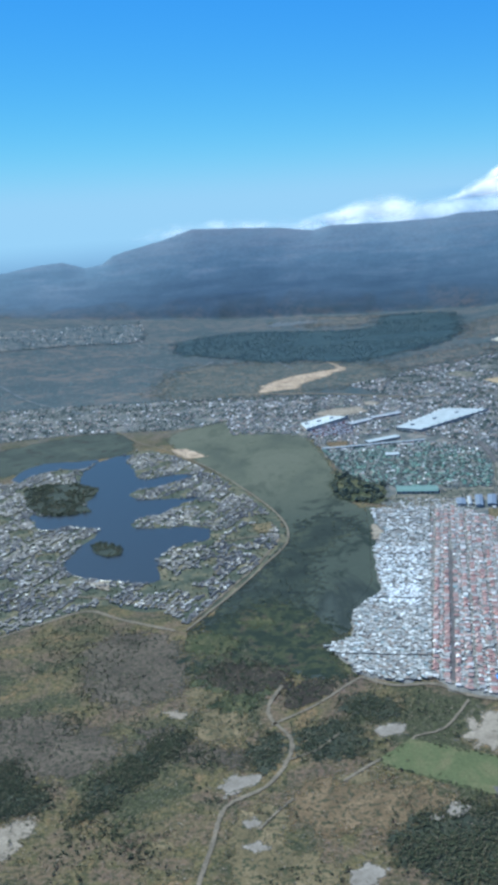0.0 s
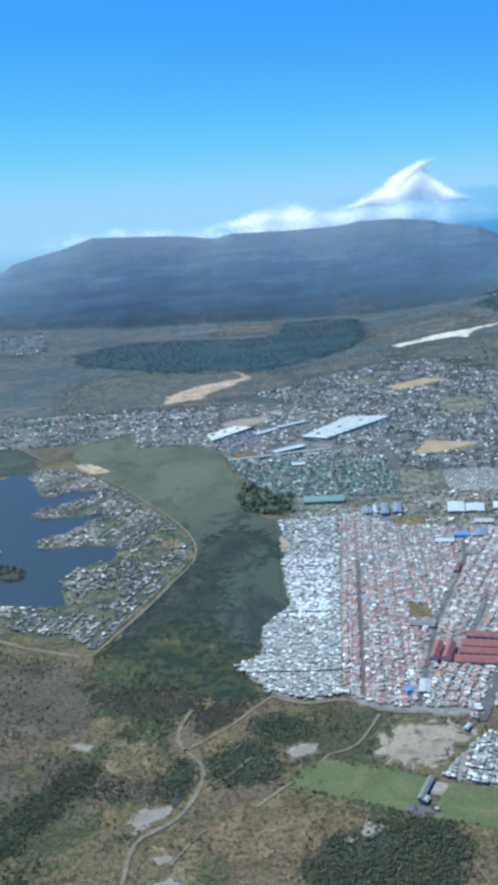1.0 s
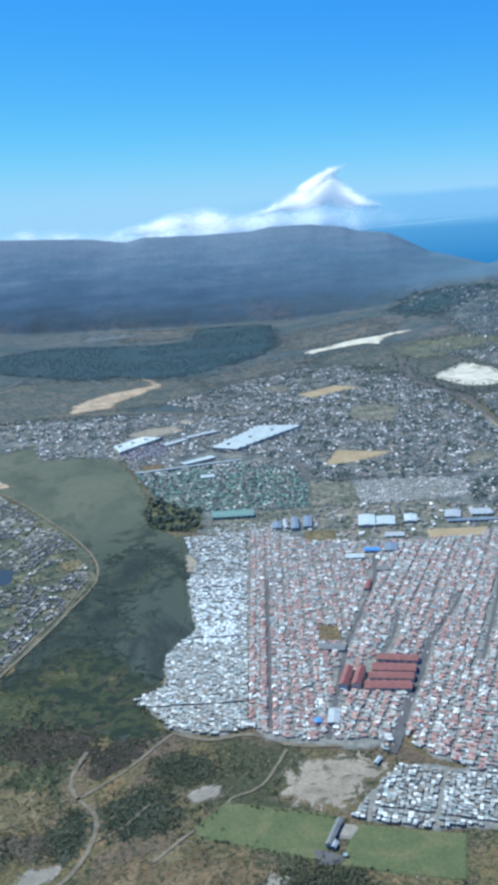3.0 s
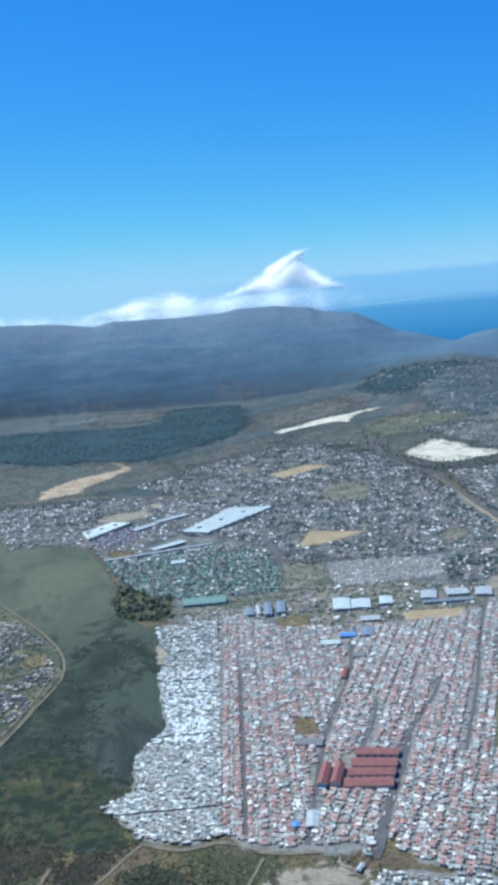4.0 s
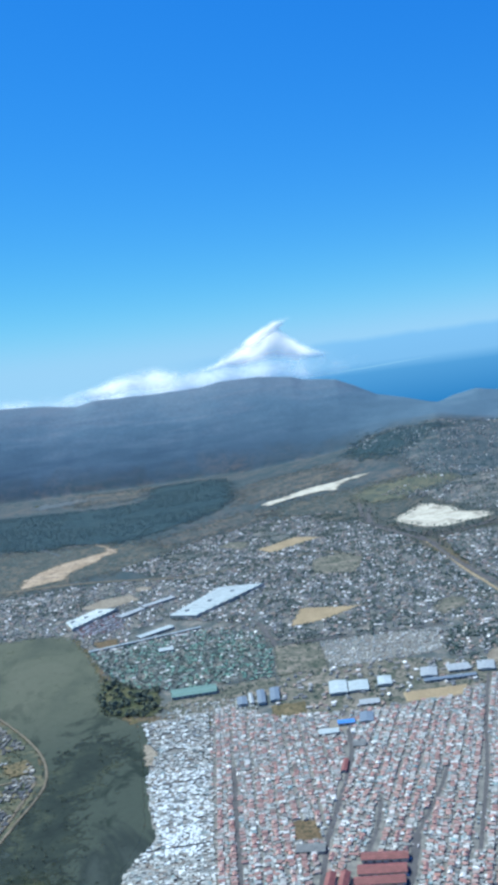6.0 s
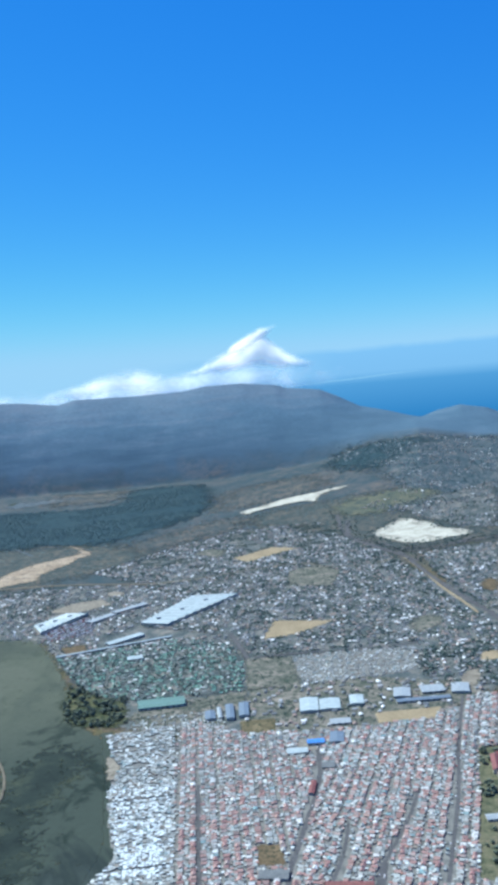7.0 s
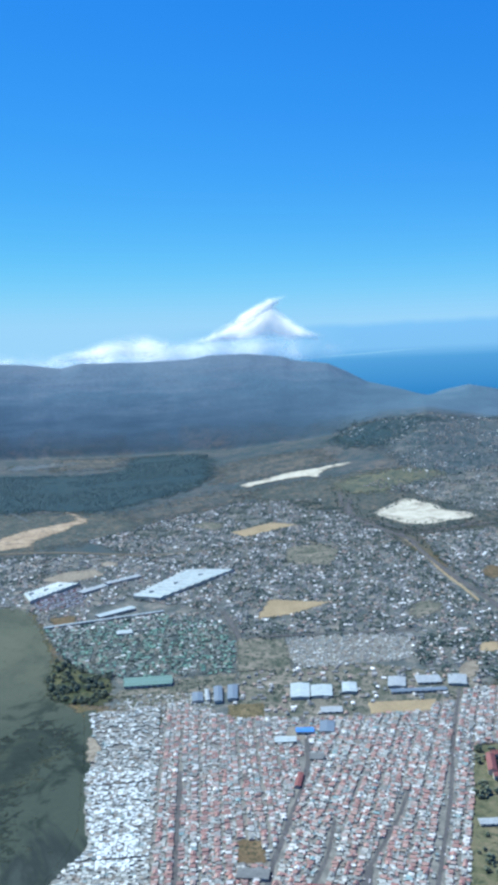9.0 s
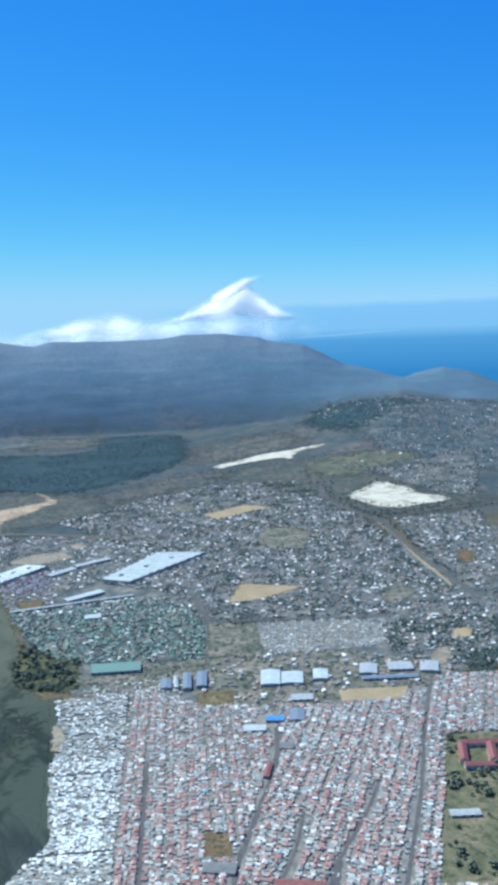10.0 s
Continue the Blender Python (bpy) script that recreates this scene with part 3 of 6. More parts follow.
ROAD_N = [(449, 1974), (559, 1977), (685, 1975), (752, 1882), (878, 1878)]
PATH_A = [(7, 605), (34, 617), (55, 638)]
PATH_B = [(-13, 528), (0, 545), (13, 559)]
SCRUB_A = [(-4, 646), (10, 652), (12, 612), (-2, 592), (-19, 587), (-19, 632)]
SCRUB_B = [(61, 690), (91, 700), (108, 683), (112, 651), (85, 655), (62, 662)]
SCRUB_C = [(19, 651), (57, 663), (77, 635), (68, 605), (33, 602), (17, 619)]
LANE_A = [(-64, 963), (-51, 1005), (-39, 1052), (-22, 1085)]
LANE_B = [(-57, 1110), (-30, 1115), (-2, 1120), (33, 1118)]
LANE_C = [(-328, 1157), (-316, 1120), (-290, 1113), (-291, 1132)]
LANE_D = [(-289, 1088), (-257, 1078), (-244, 1095)]
LANE_E = [(-301, 956), (-273, 968), (-235, 965), (-188, 952), (-138, 927), (-81, 897)]
RIM_B = [(-75, 870), (-33, 953), (-1, 1019), (31, 1107)]
FAR_TRACK_A = [(-410, 3300), (-380, 3150), (-330, 3000)]
FAR_TRACK_B = [(-700, 2520), (-550, 2272), (-384, 2066)]
FAR_TRACK_C = [(-350, 2740), (-170, 2605), (-54, 2760), (69, 2705), (143, 2507)]
WATERFRONT = [(-213, 1011), (-197, 1006), (-176, 989), (-178, 971), (-197, 984)]
GREEN_E = [(-5, 1169), (24, 1175), (30, 1137), (2, 1131)]
LOT_D = [(142, 1614), (184, 1609), (180, 1560), (148, 1562)]
LOT_E = [(264, 1962), (284, 1967), (302, 1944), (290, 1921), (266, 1927)]
LOT_G = [(674, 1412), (722, 1460), (750, 1431), (726, 1397), (669, 1368)]
LOT_H = [(507, 2242), (559, 2287), (597, 2232), (556, 2160)]
LOOP = [(978, 2377), (903, 2186), (901, 2060), (906, 1940), (912, 1828)]
LOOP_B = [(919, 1968), (961, 1921), (1051, 1945), (1134, 1980)]
REDSOIL = [(914, 1590), (943, 1612), (952, 1590), (906, 1517), (890, 1541)]
SCRUB_D = [(-248, 875), (-204, 906), (-144, 876), (-109, 848), (-122, 816), (-140, 796), (-166, 829), (-204, 816), (-235, 834)]
SCRUB_E = [(-134, 538), (-115, 549), (-95, 549), (-82, 526), (-88, 497), (-105, 510), (-122, 524)]
SCRUB_F = [(-182, 689), (-167, 706), (-154, 695), (-159, 671), (-175, 665)]
SCRUB_G = [(-86, 627), (-63, 645), (-33, 629), (-26, 602), (-61, 608)]
GRASS_F = [(-97, 527), (-83, 532), (-66, 524), (-73, 510), (-91, 511)]
GRASS_G = [(45, 580), (59, 585), (76, 592), (79, 580), (64, 567), (49, 570)]
PALEROCK = [(103, 526), (128, 542), (134, 535), (119, 524)]
SOIL_A = [(22, 566), (47, 573), (87, 576), (102, 560), (87, 527), (67, 533), (45, 508), (27, 522)]
HEATH_B = [(346, 2467), (507, 2569), (677, 2688), (791, 2695), (727, 2483), (580, 2436), (430, 2337)]
TOWN_R = [(1143, 2427), (1252, 2438), (1346, 2466), (1556, 2544), (1239, 2047), (1174, 2104), (1161, 2204), (1145, 2274)]
FAR_GREEN = [(104, 3532), (148, 3544), (180, 3447), (135, 3375)]
FEN = [(-38, 874), (5, 922), (52, 884), (88, 805), (68, 784), (87, 737), (63, 720), (24, 740), (-3, 704), (-45, 748), (-78, 760), (-84, 837)]
FEN_A = [(-78, 834), (-53, 844), (-19, 816), (-36, 792), (-61, 788), (-79, 804)]
FEN_B = [(-16, 868), (6, 867), (17, 849), (-5, 842), (-21, 852)]
FEN_C = [(66, 769), (78, 770), (87, 734), (75, 728)]
GRASS_D = [(-64, 687), (-41, 692), (-21, 672), (-29, 659), (-54, 662)]
# where shack roofs glint in the sun: strongest part, then the wider area
GLINT_CORE = [(139, 924), (153, 928), (177, 915), (166, 864), (138, 880)]
GLINT_ROOFS = [(145, 1056), (208, 1030), (179, 867), (110, 884), (138, 925)]
SHORE_SAND = [(157, 1139), (164, 1130), (167, 1101), (154, 1071), (149, 1080)]
ROAD_E = [(919, 1942), (888, 1796), (857, 1645), (837, 1522), (823, 1418), (808, 1343)]
EAST_TOWN = [(948, 1900), (1054, 1907), (1163, 1892), (1056, 1727), (959, 1678), (872, 1600), (900, 1750)]
SAND_E = [(643, 1183), (668, 1184), (649, 1150), (628, 1128), (609, 1136)]
STRAW_E = [(701, 1240), (729, 1236), (708, 1202), (682, 1207)]
DARK_GROVE = [(677, 1158), (717, 1153), (666, 1080), (642, 1100)]
PAVED = [(184, 574), (192, 569), (186, 561), (177, 563)]
COURT = [(156, 555), (164, 552), (174, 540), (158, 542)]
PLAZA = [(367, 1079), (392, 1082), (379, 1045), (358, 1047)]
YARD_W = [(257, 881), (278, 873), (272, 837), (248, 846)]
SLOPE_WOOD = [(1274, 3332), (1456, 3479), (1570, 3399), (1647, 3254), (1703, 3180), (1508, 3076), (1339, 2912), (1266, 3037)]
SOIL_N = [(244, 3321), (278, 3521), (323, 3650), (445, 3600), (560, 3620), (522, 3404), (409, 3312), (315, 3353)]
MIDTOWN = [(140, 1250), (250, 1160), (320, 1110), (620, 1080), (840, 1240), (900, 1700), (420, 1850), (130, 1790), (120, 1600), (150, 1420)]
BURNT_B = [(-58, 764), (-24, 772), (21, 752), (24, 719), (-23, 711), (-62, 739)]
SOIL_B = [(12, 575), (56, 583), (116, 558), (142, 534), (105, 507), (-4, 529)]
SCRUB_H = [(-111, 674), (-70, 655), (-44, 638), (-10, 617), (-23, 601), (-64, 616), (-105, 631)]
SCRUB_I = [(-186, 849), (-114, 859), (-71, 802), (-71, 708), (-133, 702), (-165, 727)]
SCRUB_Q = [(700, 2600), (880, 2720), (1250, 2640), (1360, 2400), (1260, 2060), (1160, 1930), (905, 1940), (860, 2300)]
SCRUB_S = [(-260, 2150), (60, 2110), (330, 2200), (450, 2330), (420, 2480), (300, 2560), (60, 2650), (-200, 2700)]
STRIP_M = [(196, 1236), (315, 1214), (346, 1216), (362, 1262), (282, 1272), (280, 1250), (212, 1262)]
STRIP_N = [(200, 1227), (219, 1239), (266, 1225), (316, 1209), (301, 1149), (239, 1184), (199, 1195)]

# ---- shape of the land: height of the ridge and of its foot by bearing ----
RIDGE = [(-40, 240), (-20, 265), (-14.6, 279), (-12.2, 305), (-10.8, 310), (-9.5, 275), (-8.4, 284), (-7.6, 325), (-6.2, 349), (-4.4, 378), (-2.6, 418), (-0.4, 410), (2.7, 398), (5.0, 371), (6.1, 390), (9.5, 383), (12.6, 386), (14.0, 401), (16.4, 400), (18.5, 380), (19.1, 362), (21.2, 341), (22.2, 304), (23.6, 247), (25.2, 217), (27.2, 170), (28.2, 199), (29.6, 219), (31.2, 195), (33.4, 122), (45, 90)]
FOOT = [(-40, 120), (-15, 120), (-8, 70), (0, 35), (8, 22), (15, 22), (19, 45), (22, 75), (24.5, 113), (27, 140), (30, 105), (45, 60)]
def along(table, a):
    for (a0, z0), (a1, z1) in zip(table, table[1:]):
        if a <= a1:
            k = min(max((a - a0) / (a1 - a0), 0), 1)
            return z0 + (z1 - z0) * k
    return table[-1][1]
def ease(k):
    k = min(max(k, 0), 1)
    return k * k * (3 - 2 * k)
def terrain(x, y):
    """The land's height: a plain, a slow rise, the mountain's face and the fall behind its crest."""
    r, a = math.hypot(x, y), math.degrees(math.atan2(x, y))
    if abs(a) > 60:
        return 0
    foot = along(FOOT, a)
    z = foot * ease((r - 2300) / 1500)
    k = min((r - 3750) / 600, 1)
    if k > 0:
        broad = sum(along(RIDGE, a + d) for d in (-3, -2, -1, 0, 1, 2, 3)) / 7
        top = broad + (along(RIDGE, a) - broad) * k ** 3
        z += (top - foot) * (0.65 * k + 0.35 * math.sin(k * math.pi / 2))
    if r > 4350:
        z -= (r - 4350) * 0.25
    return z


def surface(x, y):
    """The land's height with gullies and knolls on the mountain."""
    z = terrain(x, y)
    r = math.hypot(x, y)
    k = ease((r - 3350) / 500)
    if k > 0:
        fade = 1 - 0.75 * ease((r - 4150) / 200)
        p = Vector((x / 330, y / 300, 0.3))
        z += k * fade * (1.4 * noise.fractal(p, 0.9, 2.1, 5) + 1.2 * noise.fractal(p * 5, 0.9, 2.1, 3))
        # level rock bands across the face, and a few slanting spurs
        z += k * fade * 1.7 * noise.fractal(Vector((x / 300, y / 300, z / 26)), 0.9, 2.1, 3)
        z += k * fade * 4 * (0.35 - abs(noise.noise(Vector((x / 420 + z / 150, y / 700, 8)))))
        z += k * 1.5 * noise.noise(Vector((x / 60, y / 90, 4)))
    return z


reach_of = {}


def bounds(poly):
    k = id(poly)
    if k not in reach_of:
        reach_of[k] = (min(p[0] for p in poly), max(p[0] for p in poly), min(p[1] for p in poly), max(p[1] for p in poly), poly)
    return reach_of[k]


def inside(p, poly):
    x, y = p
    x0, x1, y0, y1, _ = bounds(poly)
    if x < x0 or x > x1 or y < y0 or y > y1:
        return False
    odd = False
    for (x0, y0), (x1, y1) in zip(poly, poly[1:] + poly[:1]):
        if (y0 > y) != (y1 > y) and x < x0 + (y - y0) / (y1 - y0) * (x1 - x0):
            odd = not odd
    return odd


def near_line(p, line, d):
    x, y = p
    x0, x1, y0, y1, _ = bounds(line)
    if x < x0 - d or x > x1 + d or y < y0 - d or y > y1 + d:
        return False
    for (x0, y0), (x1, y1) in zip(line, line[1:]):
        dx, dy = x1 - x0, y1 - y0
        k = min(max(((x - x0) * dx + (y - y0) * dy) / max(dx * dx + dy * dy, 1e-6), 0), 1)
        if (x0 + k * dx - x) ** 2 + (y0 + k * dy - y) ** 2 < d * d:
            return True
    return False


def mesh_object(name, verts, faces, mats, slots=None, smooth=False):
    me = bpy.data.meshes.new(name)
    me.from_pydata([tuple(v) for v in verts], [], [tuple(int(i) for i in f) for f in faces])
    for m in mats:
        me.materials.append(m)
    if slots is not None:
        me.polygons.foreach_set("material_index", np.array(slots, dtype=np.int32))
    if smooth:
        me.polygons.foreach_set("use_smooth", np.ones(len(me.polygons), dtype=bool))
    me.update()
    return new(name, me)


def part(name, me, parent, label=""):
    ob = new(name, me)
    ob.parent = parent
    return tagged(ob, label) if label else ob


# ---- the ground: one sheet out to the horizon, mountain included ----
bearings = [-180 + 6 * i for i in range(25)] + [-30 + 0.2 * i for i in range(375)] + [45 + 5 * i for i in range(27)]
reaches = [0.0] + [150 * 1.09 ** i for i in range(31)] + [2250 + 75 * i for i in range(14)] + [3300 + 12 * i for i in range(120)]
gv, gf = [], []
for r in reaches:
    for a in bearings:
        x, y = r * math.sin(radians(a)), r * math.cos(radians(a))
        gv.append((x, y, surface(x, y)))
w = len(bearings)
for j in range(len(reaches) - 1):
    for i in range(w):
        k = (i + 1) % w
        gf.append((j * w + i, j * w + k, (j + 1) * w + k, (j + 1) * w + i))
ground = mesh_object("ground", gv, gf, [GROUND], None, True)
tagged(ground, "dry scrub plain rising to a hazy blue-grey mountain", "ground", kind="structure")


def ragged(poly, step, rough):
    """An outline with the wandering edge of natural cover."""
    out = []

    def shift(x, y, size):
        return Vector((noise.noise(Vector((x / size, y / size, 1))), noise.noise(Vector((x / size, y / size, 7)))))

    step = max(1.2, 0.3 * rough)
    for (x0, y0), (x1, y1) in zip(poly, poly[1:] + poly[:1]):
        n = max(1, int(math.hypot(x1 - x0, y1 - y0) / step))
        for i in range(n):
            x, y = x0 + (x1 - x0) * i / n, y0 + (y1 - y0) * i / n
            d = 1.2 * shift(x, y, 4 * rough) + 0.5 * shift(x, y, 1.6 * rough) + 0.25 * shift(x, y, 0.7 * rough)
            out.append((x + rough * d.x, y + rough * d.y))
    return out


from mathutils.geometry import tessellate_polygon


def rounded(poly):
    """Corners cut twice."""
    for _ in range(2):
        poly = [(a[0] * k + c[0] * (1 - k), a[1] * k + c[1] * (1 - k)) for a, c in zip(poly, poly[1:] + poly[:1]) for k in (0.78, 0.22)]
    return poly


laid = []
HARD = (WATER, ESTATEGROUND, TOWNGROUND)


def mark(ob, depth):
    """How far each corner lies inside its cover, 0 at the rim and 1 well inside."""
    at = ob.data.attributes.new("inside", "FLOAT", "POINT")
    at.data.foreach_set("value", np.array(depth, dtype=np.float32))
    return ob


def depths(x, y, poly):
    """Distance of many places from an outline, positive inside."""
    odd, best = np.zeros(len(x), bool), np.full(len(x), 1e9)
    for (x0, y0), (x1, y1) in zip(poly, poly[1:] + poly[:1]):
        dx, dy = x1 - x0, y1 - y0
        k = np.clip(((x - x0) * dx + (y - y0) * dy) / max(dx * dx + dy * dy, 1e-9), 0, 1)
        best = np.minimum(best, np.hypot(x - x0 - k * dx, y - y0 - k * dy))
        if y0 != y1:
            odd ^= ((y0 > y) != (y1 > y)) & (x < x0 + (y - y0) / dy * dx)
    return np.where(odd, best, -best)


def soft_sheet(name, poly, mat, lift, rough):
    """Cover with a thinning rim: a grid over the outline and a little beyond."""
    poly = rounded(poly) if rough > 5 else list(poly)
    m = 1.35 * rough
    s = min(max(m / 3, 1.8), 12.0)
    xs = np.arange(min(p[0] for p in poly) - m - s, max(p[0] for p in poly) + m + 2 * s, s)
    ys = np.arange(min(p[1] for p in poly) - m - s, max(p[1] for p in poly) + m + 2 * s, s)
    gx, gy = np.meshgrid(xs, ys)
    d = depths(gx.ravel(), gy.ravel(), poly).reshape(gx.shape)
    cells = np.maximum.reduce([d[:-1, :-1], d[1:, :-1], d[:-1, 1:], d[1:, 1:]]) > -0.8 * m
    number, verts, depth, faces = {}, [], [], []
    for j, i in zip(*np.nonzero(cells)):
        face = []
        for a, c in ((j, i), (j, i + 1), (j + 1, i + 1), (j + 1, i)):
            if (a, c) not in number:
                number[(a, c)] = len(verts)
                x, y = float(gx[a, c]), float(gy[a, c])
                verts.append((x, y, surface(x, y) + lift))
                depth.append(min(max(0.5 + d[a, c] / (2 * m), 0), 1))
            face.append(number[(a, c)])
        faces.append(face)
    return mark(mesh_object(name, verts, faces, [mat]), depth)


def cover(name, poly, mat, lift, label, category="ground", step=6.0, rough=8.0):
    """A piece of the land's cover, laid on the ground."""
    laid.append(name)
    lift += 0.004 * len(laid)
    if rough > 2.5 and mat not in HARD:
        if max(math.hypot(x, y) for x, y in poly) < 2200 and category != "island" and lift < 0.62:
            lift *= 0.3
        return tagged(soft_sheet(name, poly, mat, lift, rough), label, category, kind="structure")
    edge = ragged(rounded(poly) if rough > 2.5 else poly, step, rough) if rough else list(poly)
    top = [Vector((x, y, surface(x, y) + lift)) for x, y in edge]
    tris = tessellate_polygon([[Vector((x, y, 0)) for x, y in edge]])
    n = len(top)
    heart = sum(top, Vector()) / n
    verts = list(top)
    for v in top:
        out = Vector((v.x - heart.x, v.y - heart.y, 0)).normalized() * 4 * lift
        verts.append(v + out - Vector((0, 0, 1.3 * lift + 0.05)))
    faces = [tuple(t) for t in tris]
    faces = [f if (verts[f[1]] - verts[f[0]]).cross(verts[f[2]] - verts[f[0]]).z > 0 else f[::-1] for f in faces]
    faces += [(i, (i + 1) % n, n + (i + 1) % n, n + i) for i in range(n)]
    return tagged(mark(mesh_object(name, verts, faces, [mat]), [1.0] * len(verts)), label, category, kind="structure")


def ribbon(name, line, width, mat, lift, label, category="road", curve=True):
    """A road or track of one width along a line."""
    pts = [Vector(p) for p in line]
    fine = []
    for i in range(len(pts) - 1):
        a, b2, c2, d = pts[max(i - 1, 0)], pts[i], pts[i + 1], pts[min(i + 2, len(pts) - 1)]
        n = max(2, int((c2 - b2).length / 8))
        for j in range(n):
            t = j / n
            fine.append(0.5 * ((2 * b2) + (c2 - a) * t + (2 * a - 5 * b2 + 4 * c2 - d) * t * t + (3 * b2 - a - 3 * c2 + d) * t ** 3) if curve else b2.lerp(c2, t))
    fine.append(pts[-1])
    verts, faces, depth = [], [], []
    for i, p in enumerate(fine):
        d = (fine[min(i + 1, len(fine) - 1)] - fine[max(i - 1, 0)]).normalized()
        side = Vector((-d.y, d.x)) * width * 0.62 * (1 + 0.25 * noise.noise(Vector((p.x / 15, p.y / 15, 3))))
        for k, inner in ((1, 0.0), (0.5, 1.0), (-0.5, 1.0), (-1, 0.0)):
            q = p + k * side
            verts.append((q.x, q.y, terrain(q.x, q.y) + lift))
            depth.append(inner)
    for i in range(len(fine) - 1):
        faces += [(4 * i + k, 4 * i + k + 1, 4 * i + k + 5, 4 * i + k + 4) for k in range(3)]
    return tagged(mark(mesh_object(name, verts, faces, [mat]), depth), label, category, kind="structure")


# cover, largest first
cover("scrubland", SCRUB_Q, SCRUBLAND, 0.7, "grey-brown scrub round the white quarry", "ground", 20, 60)
cover("scrubland", SCRUB_S, SCRUBLAND, 0.7, "grey-brown scrub round the sand quarry", "ground", 20, 60)
cover("estate_ground", ESTATE, ESTATEGROUND, 0.15, "gardens and paving between the lakeside houses")
cover("meadow", MEADOW, MARSHDARK, 0.2, "dark wet meadow beyond the lake")
cover("marsh", MARSH, MARSHLAND, 0.2, "olive green reed marsh beside the township", "wetland", 8, 7)
cover("reed_bed", MARSH_DARK, REEDBED, 0.3, "dark flooded reeds across the marsh", "wetland", 8, 26)
cover("fen", FEN, FENLAND, 0.4, "dark green fen at the foot of the marsh", "wetland", 6, 20)
for outline in (FEN_A, FEN_B, FEN_C):
    cover("fen_grass", outline, BRIGHTFEN, 0.45, "bright green grass in the fen", "grass", 5, 9)
cover("suburb_ground", MIDTOWN, SUBURBGROUND, 0.2, "gardens and bare plots between the townships", "ground", 12, 12)
cover("water", LAKE, WATER, 0.4, "dark blue lake with winding shores", "lake", 5, 5)
cover("water", POND, WATER, 0.45, "dark blue arm of the lake", "lake", 5, 8)
for outline, text in ((PEN_A, "built-up"), (PEN_B, "narrow built-up"), (PEN_C, "broad built-up")):
    cover("peninsula", outline, ESTATEGROUND, 0.8, text + " tongue of land in the lake", "land", 5, 5)
cover("island", ISLE, MARSHDARK, 0.8, "reedy dark green island in the lake", "island", 5, 4)
cover("islet", ISLET, MARSHDARK, 0.8, "small reedy islet in the lake", "island", 4, 2.8)
cover("sand_spit", LAND_NW, ORANGESAND, 0.8, "bare sandy plot on the marsh's edge", "sand", 4, 4)
cover("wet_meadow", GREENS, GREENERY, 0.25, "green grass at the foot of the marsh", "grass", 5, 9)
cover("burnt_patch", BURNT, BURNTLAND, 0.3, "dark burnt scrub between two tracks", "ground", 4, 6)
cover("burnt_patch", BURNT_B, BURNTLAND, 0.5, "dark brown burnt reeds beside the fen", "ground", 4, 14)
cover("heath", HEATH, HEATHLAND, 0.2, "pale brown heath", "ground", 6, 14)
for outline in (SOIL_A, SOIL_B):
    cover("bare_soil", outline, REDEARTH, 0.21, "brown soil between bushes", "ground", 5, 14)
for outline in (SCRUB_H, SCRUB_I):
    cover("scrub_floor", outline, HEATHLAND, 0.2, "grey-brown soil under low scrub", "ground", 6, 16)
for outline in (GRASS_A, GRASS_B, GRASS_C, GRASS_D, GRASS_F, GRASS_G):
    cover("dry_grass", outline, DRYGRASS, 0.25, "yellowed grass among scrub", "grass", 5, 10)
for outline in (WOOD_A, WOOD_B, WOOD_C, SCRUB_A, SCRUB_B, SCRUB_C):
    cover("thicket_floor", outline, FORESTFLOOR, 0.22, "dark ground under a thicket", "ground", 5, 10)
for outline in (PAN_A, PAN_B, PAN_D, PAN_E, PAN_F):
    cover("dry_pan", outline, PAN, 0.4, "bare pale grey dry pan", "ground", 2.5, 3.6)
cover("sand_patch", PAN_C, SAND, 0.4, "small pale sand patch", "sand", 2.5, 3.6)
cover("sand_patch", PAN_G, SAND, 0.4, "pinkish bare sand among scrub", "sand", 4, 6)
cover("sandlot", SANDLOT, SAND, 0.3, "bare sandy lot beside the township", "sand", 4, 15)
cover("sports_field", FIELD_A, LAWN, 0.45, "mown green sports field", "field", 5, 1)
cover("sports_field", FIELD_B, LAWN, 0.45, "green sports field behind the clubhouse", "field", 5, 1)
cover("shack_ground", SHACKS, TOWNGROUND, 0.5, "trodden earth between shacks", "ground", 5, 3)
cover("town_ground", TOWN, TOWNGROUND, 0.5, "trodden earth and paving between houses", "ground", 5, 3)
cover("town_ground", TOWN_EAST, TOWNGROUND, 0.42, "trodden earth between houses", "ground", 5, 3)
cover("shack_ground", SHACKS_EAST, TOWNGROUND, 0.55, "sandy ground under a block of shacks", "ground", 5, 3)
cover("town_ground", TOWN_N, TOWNGROUND, 0.56, "trodden earth between houses", "ground", 5, 3)
cover("shore_sand", SHORE_SAND, SAND, 0.7, "bare sand on the edge of the shacks", "sand", 4, 3)
cover("court", COURT, ASPHALT, 0.6, "grey paved court beside the clubhouse", "pavement", 3, 1)
cover("paving", PAVED, PAN, 0.6, "pale paved lot beside the clubhouse", "pavement", 3, 1)
cover("plaza", PLAZA, PAN, 0.75, "grey paved square among houses", "pavement", 3, 1)
cover("yard", YARD_W, REDEARTH, 0.75, "brown bare school yard among houses", "ground", 4, 3)
cover("car_park", CAR_PARK, ASPHALT, 0.7, "grey car park beside the shopping hall", "car park", 5, 1)
cover("yard", YARD_E, PLOTS, 0.6, "dry grassy plots with trees", "ground", 6, 2)
cover("suburb_ground", SUBURB, SUBURBGROUND, 0.3, "gardens and streets of a suburb", "ground", 12, 14)
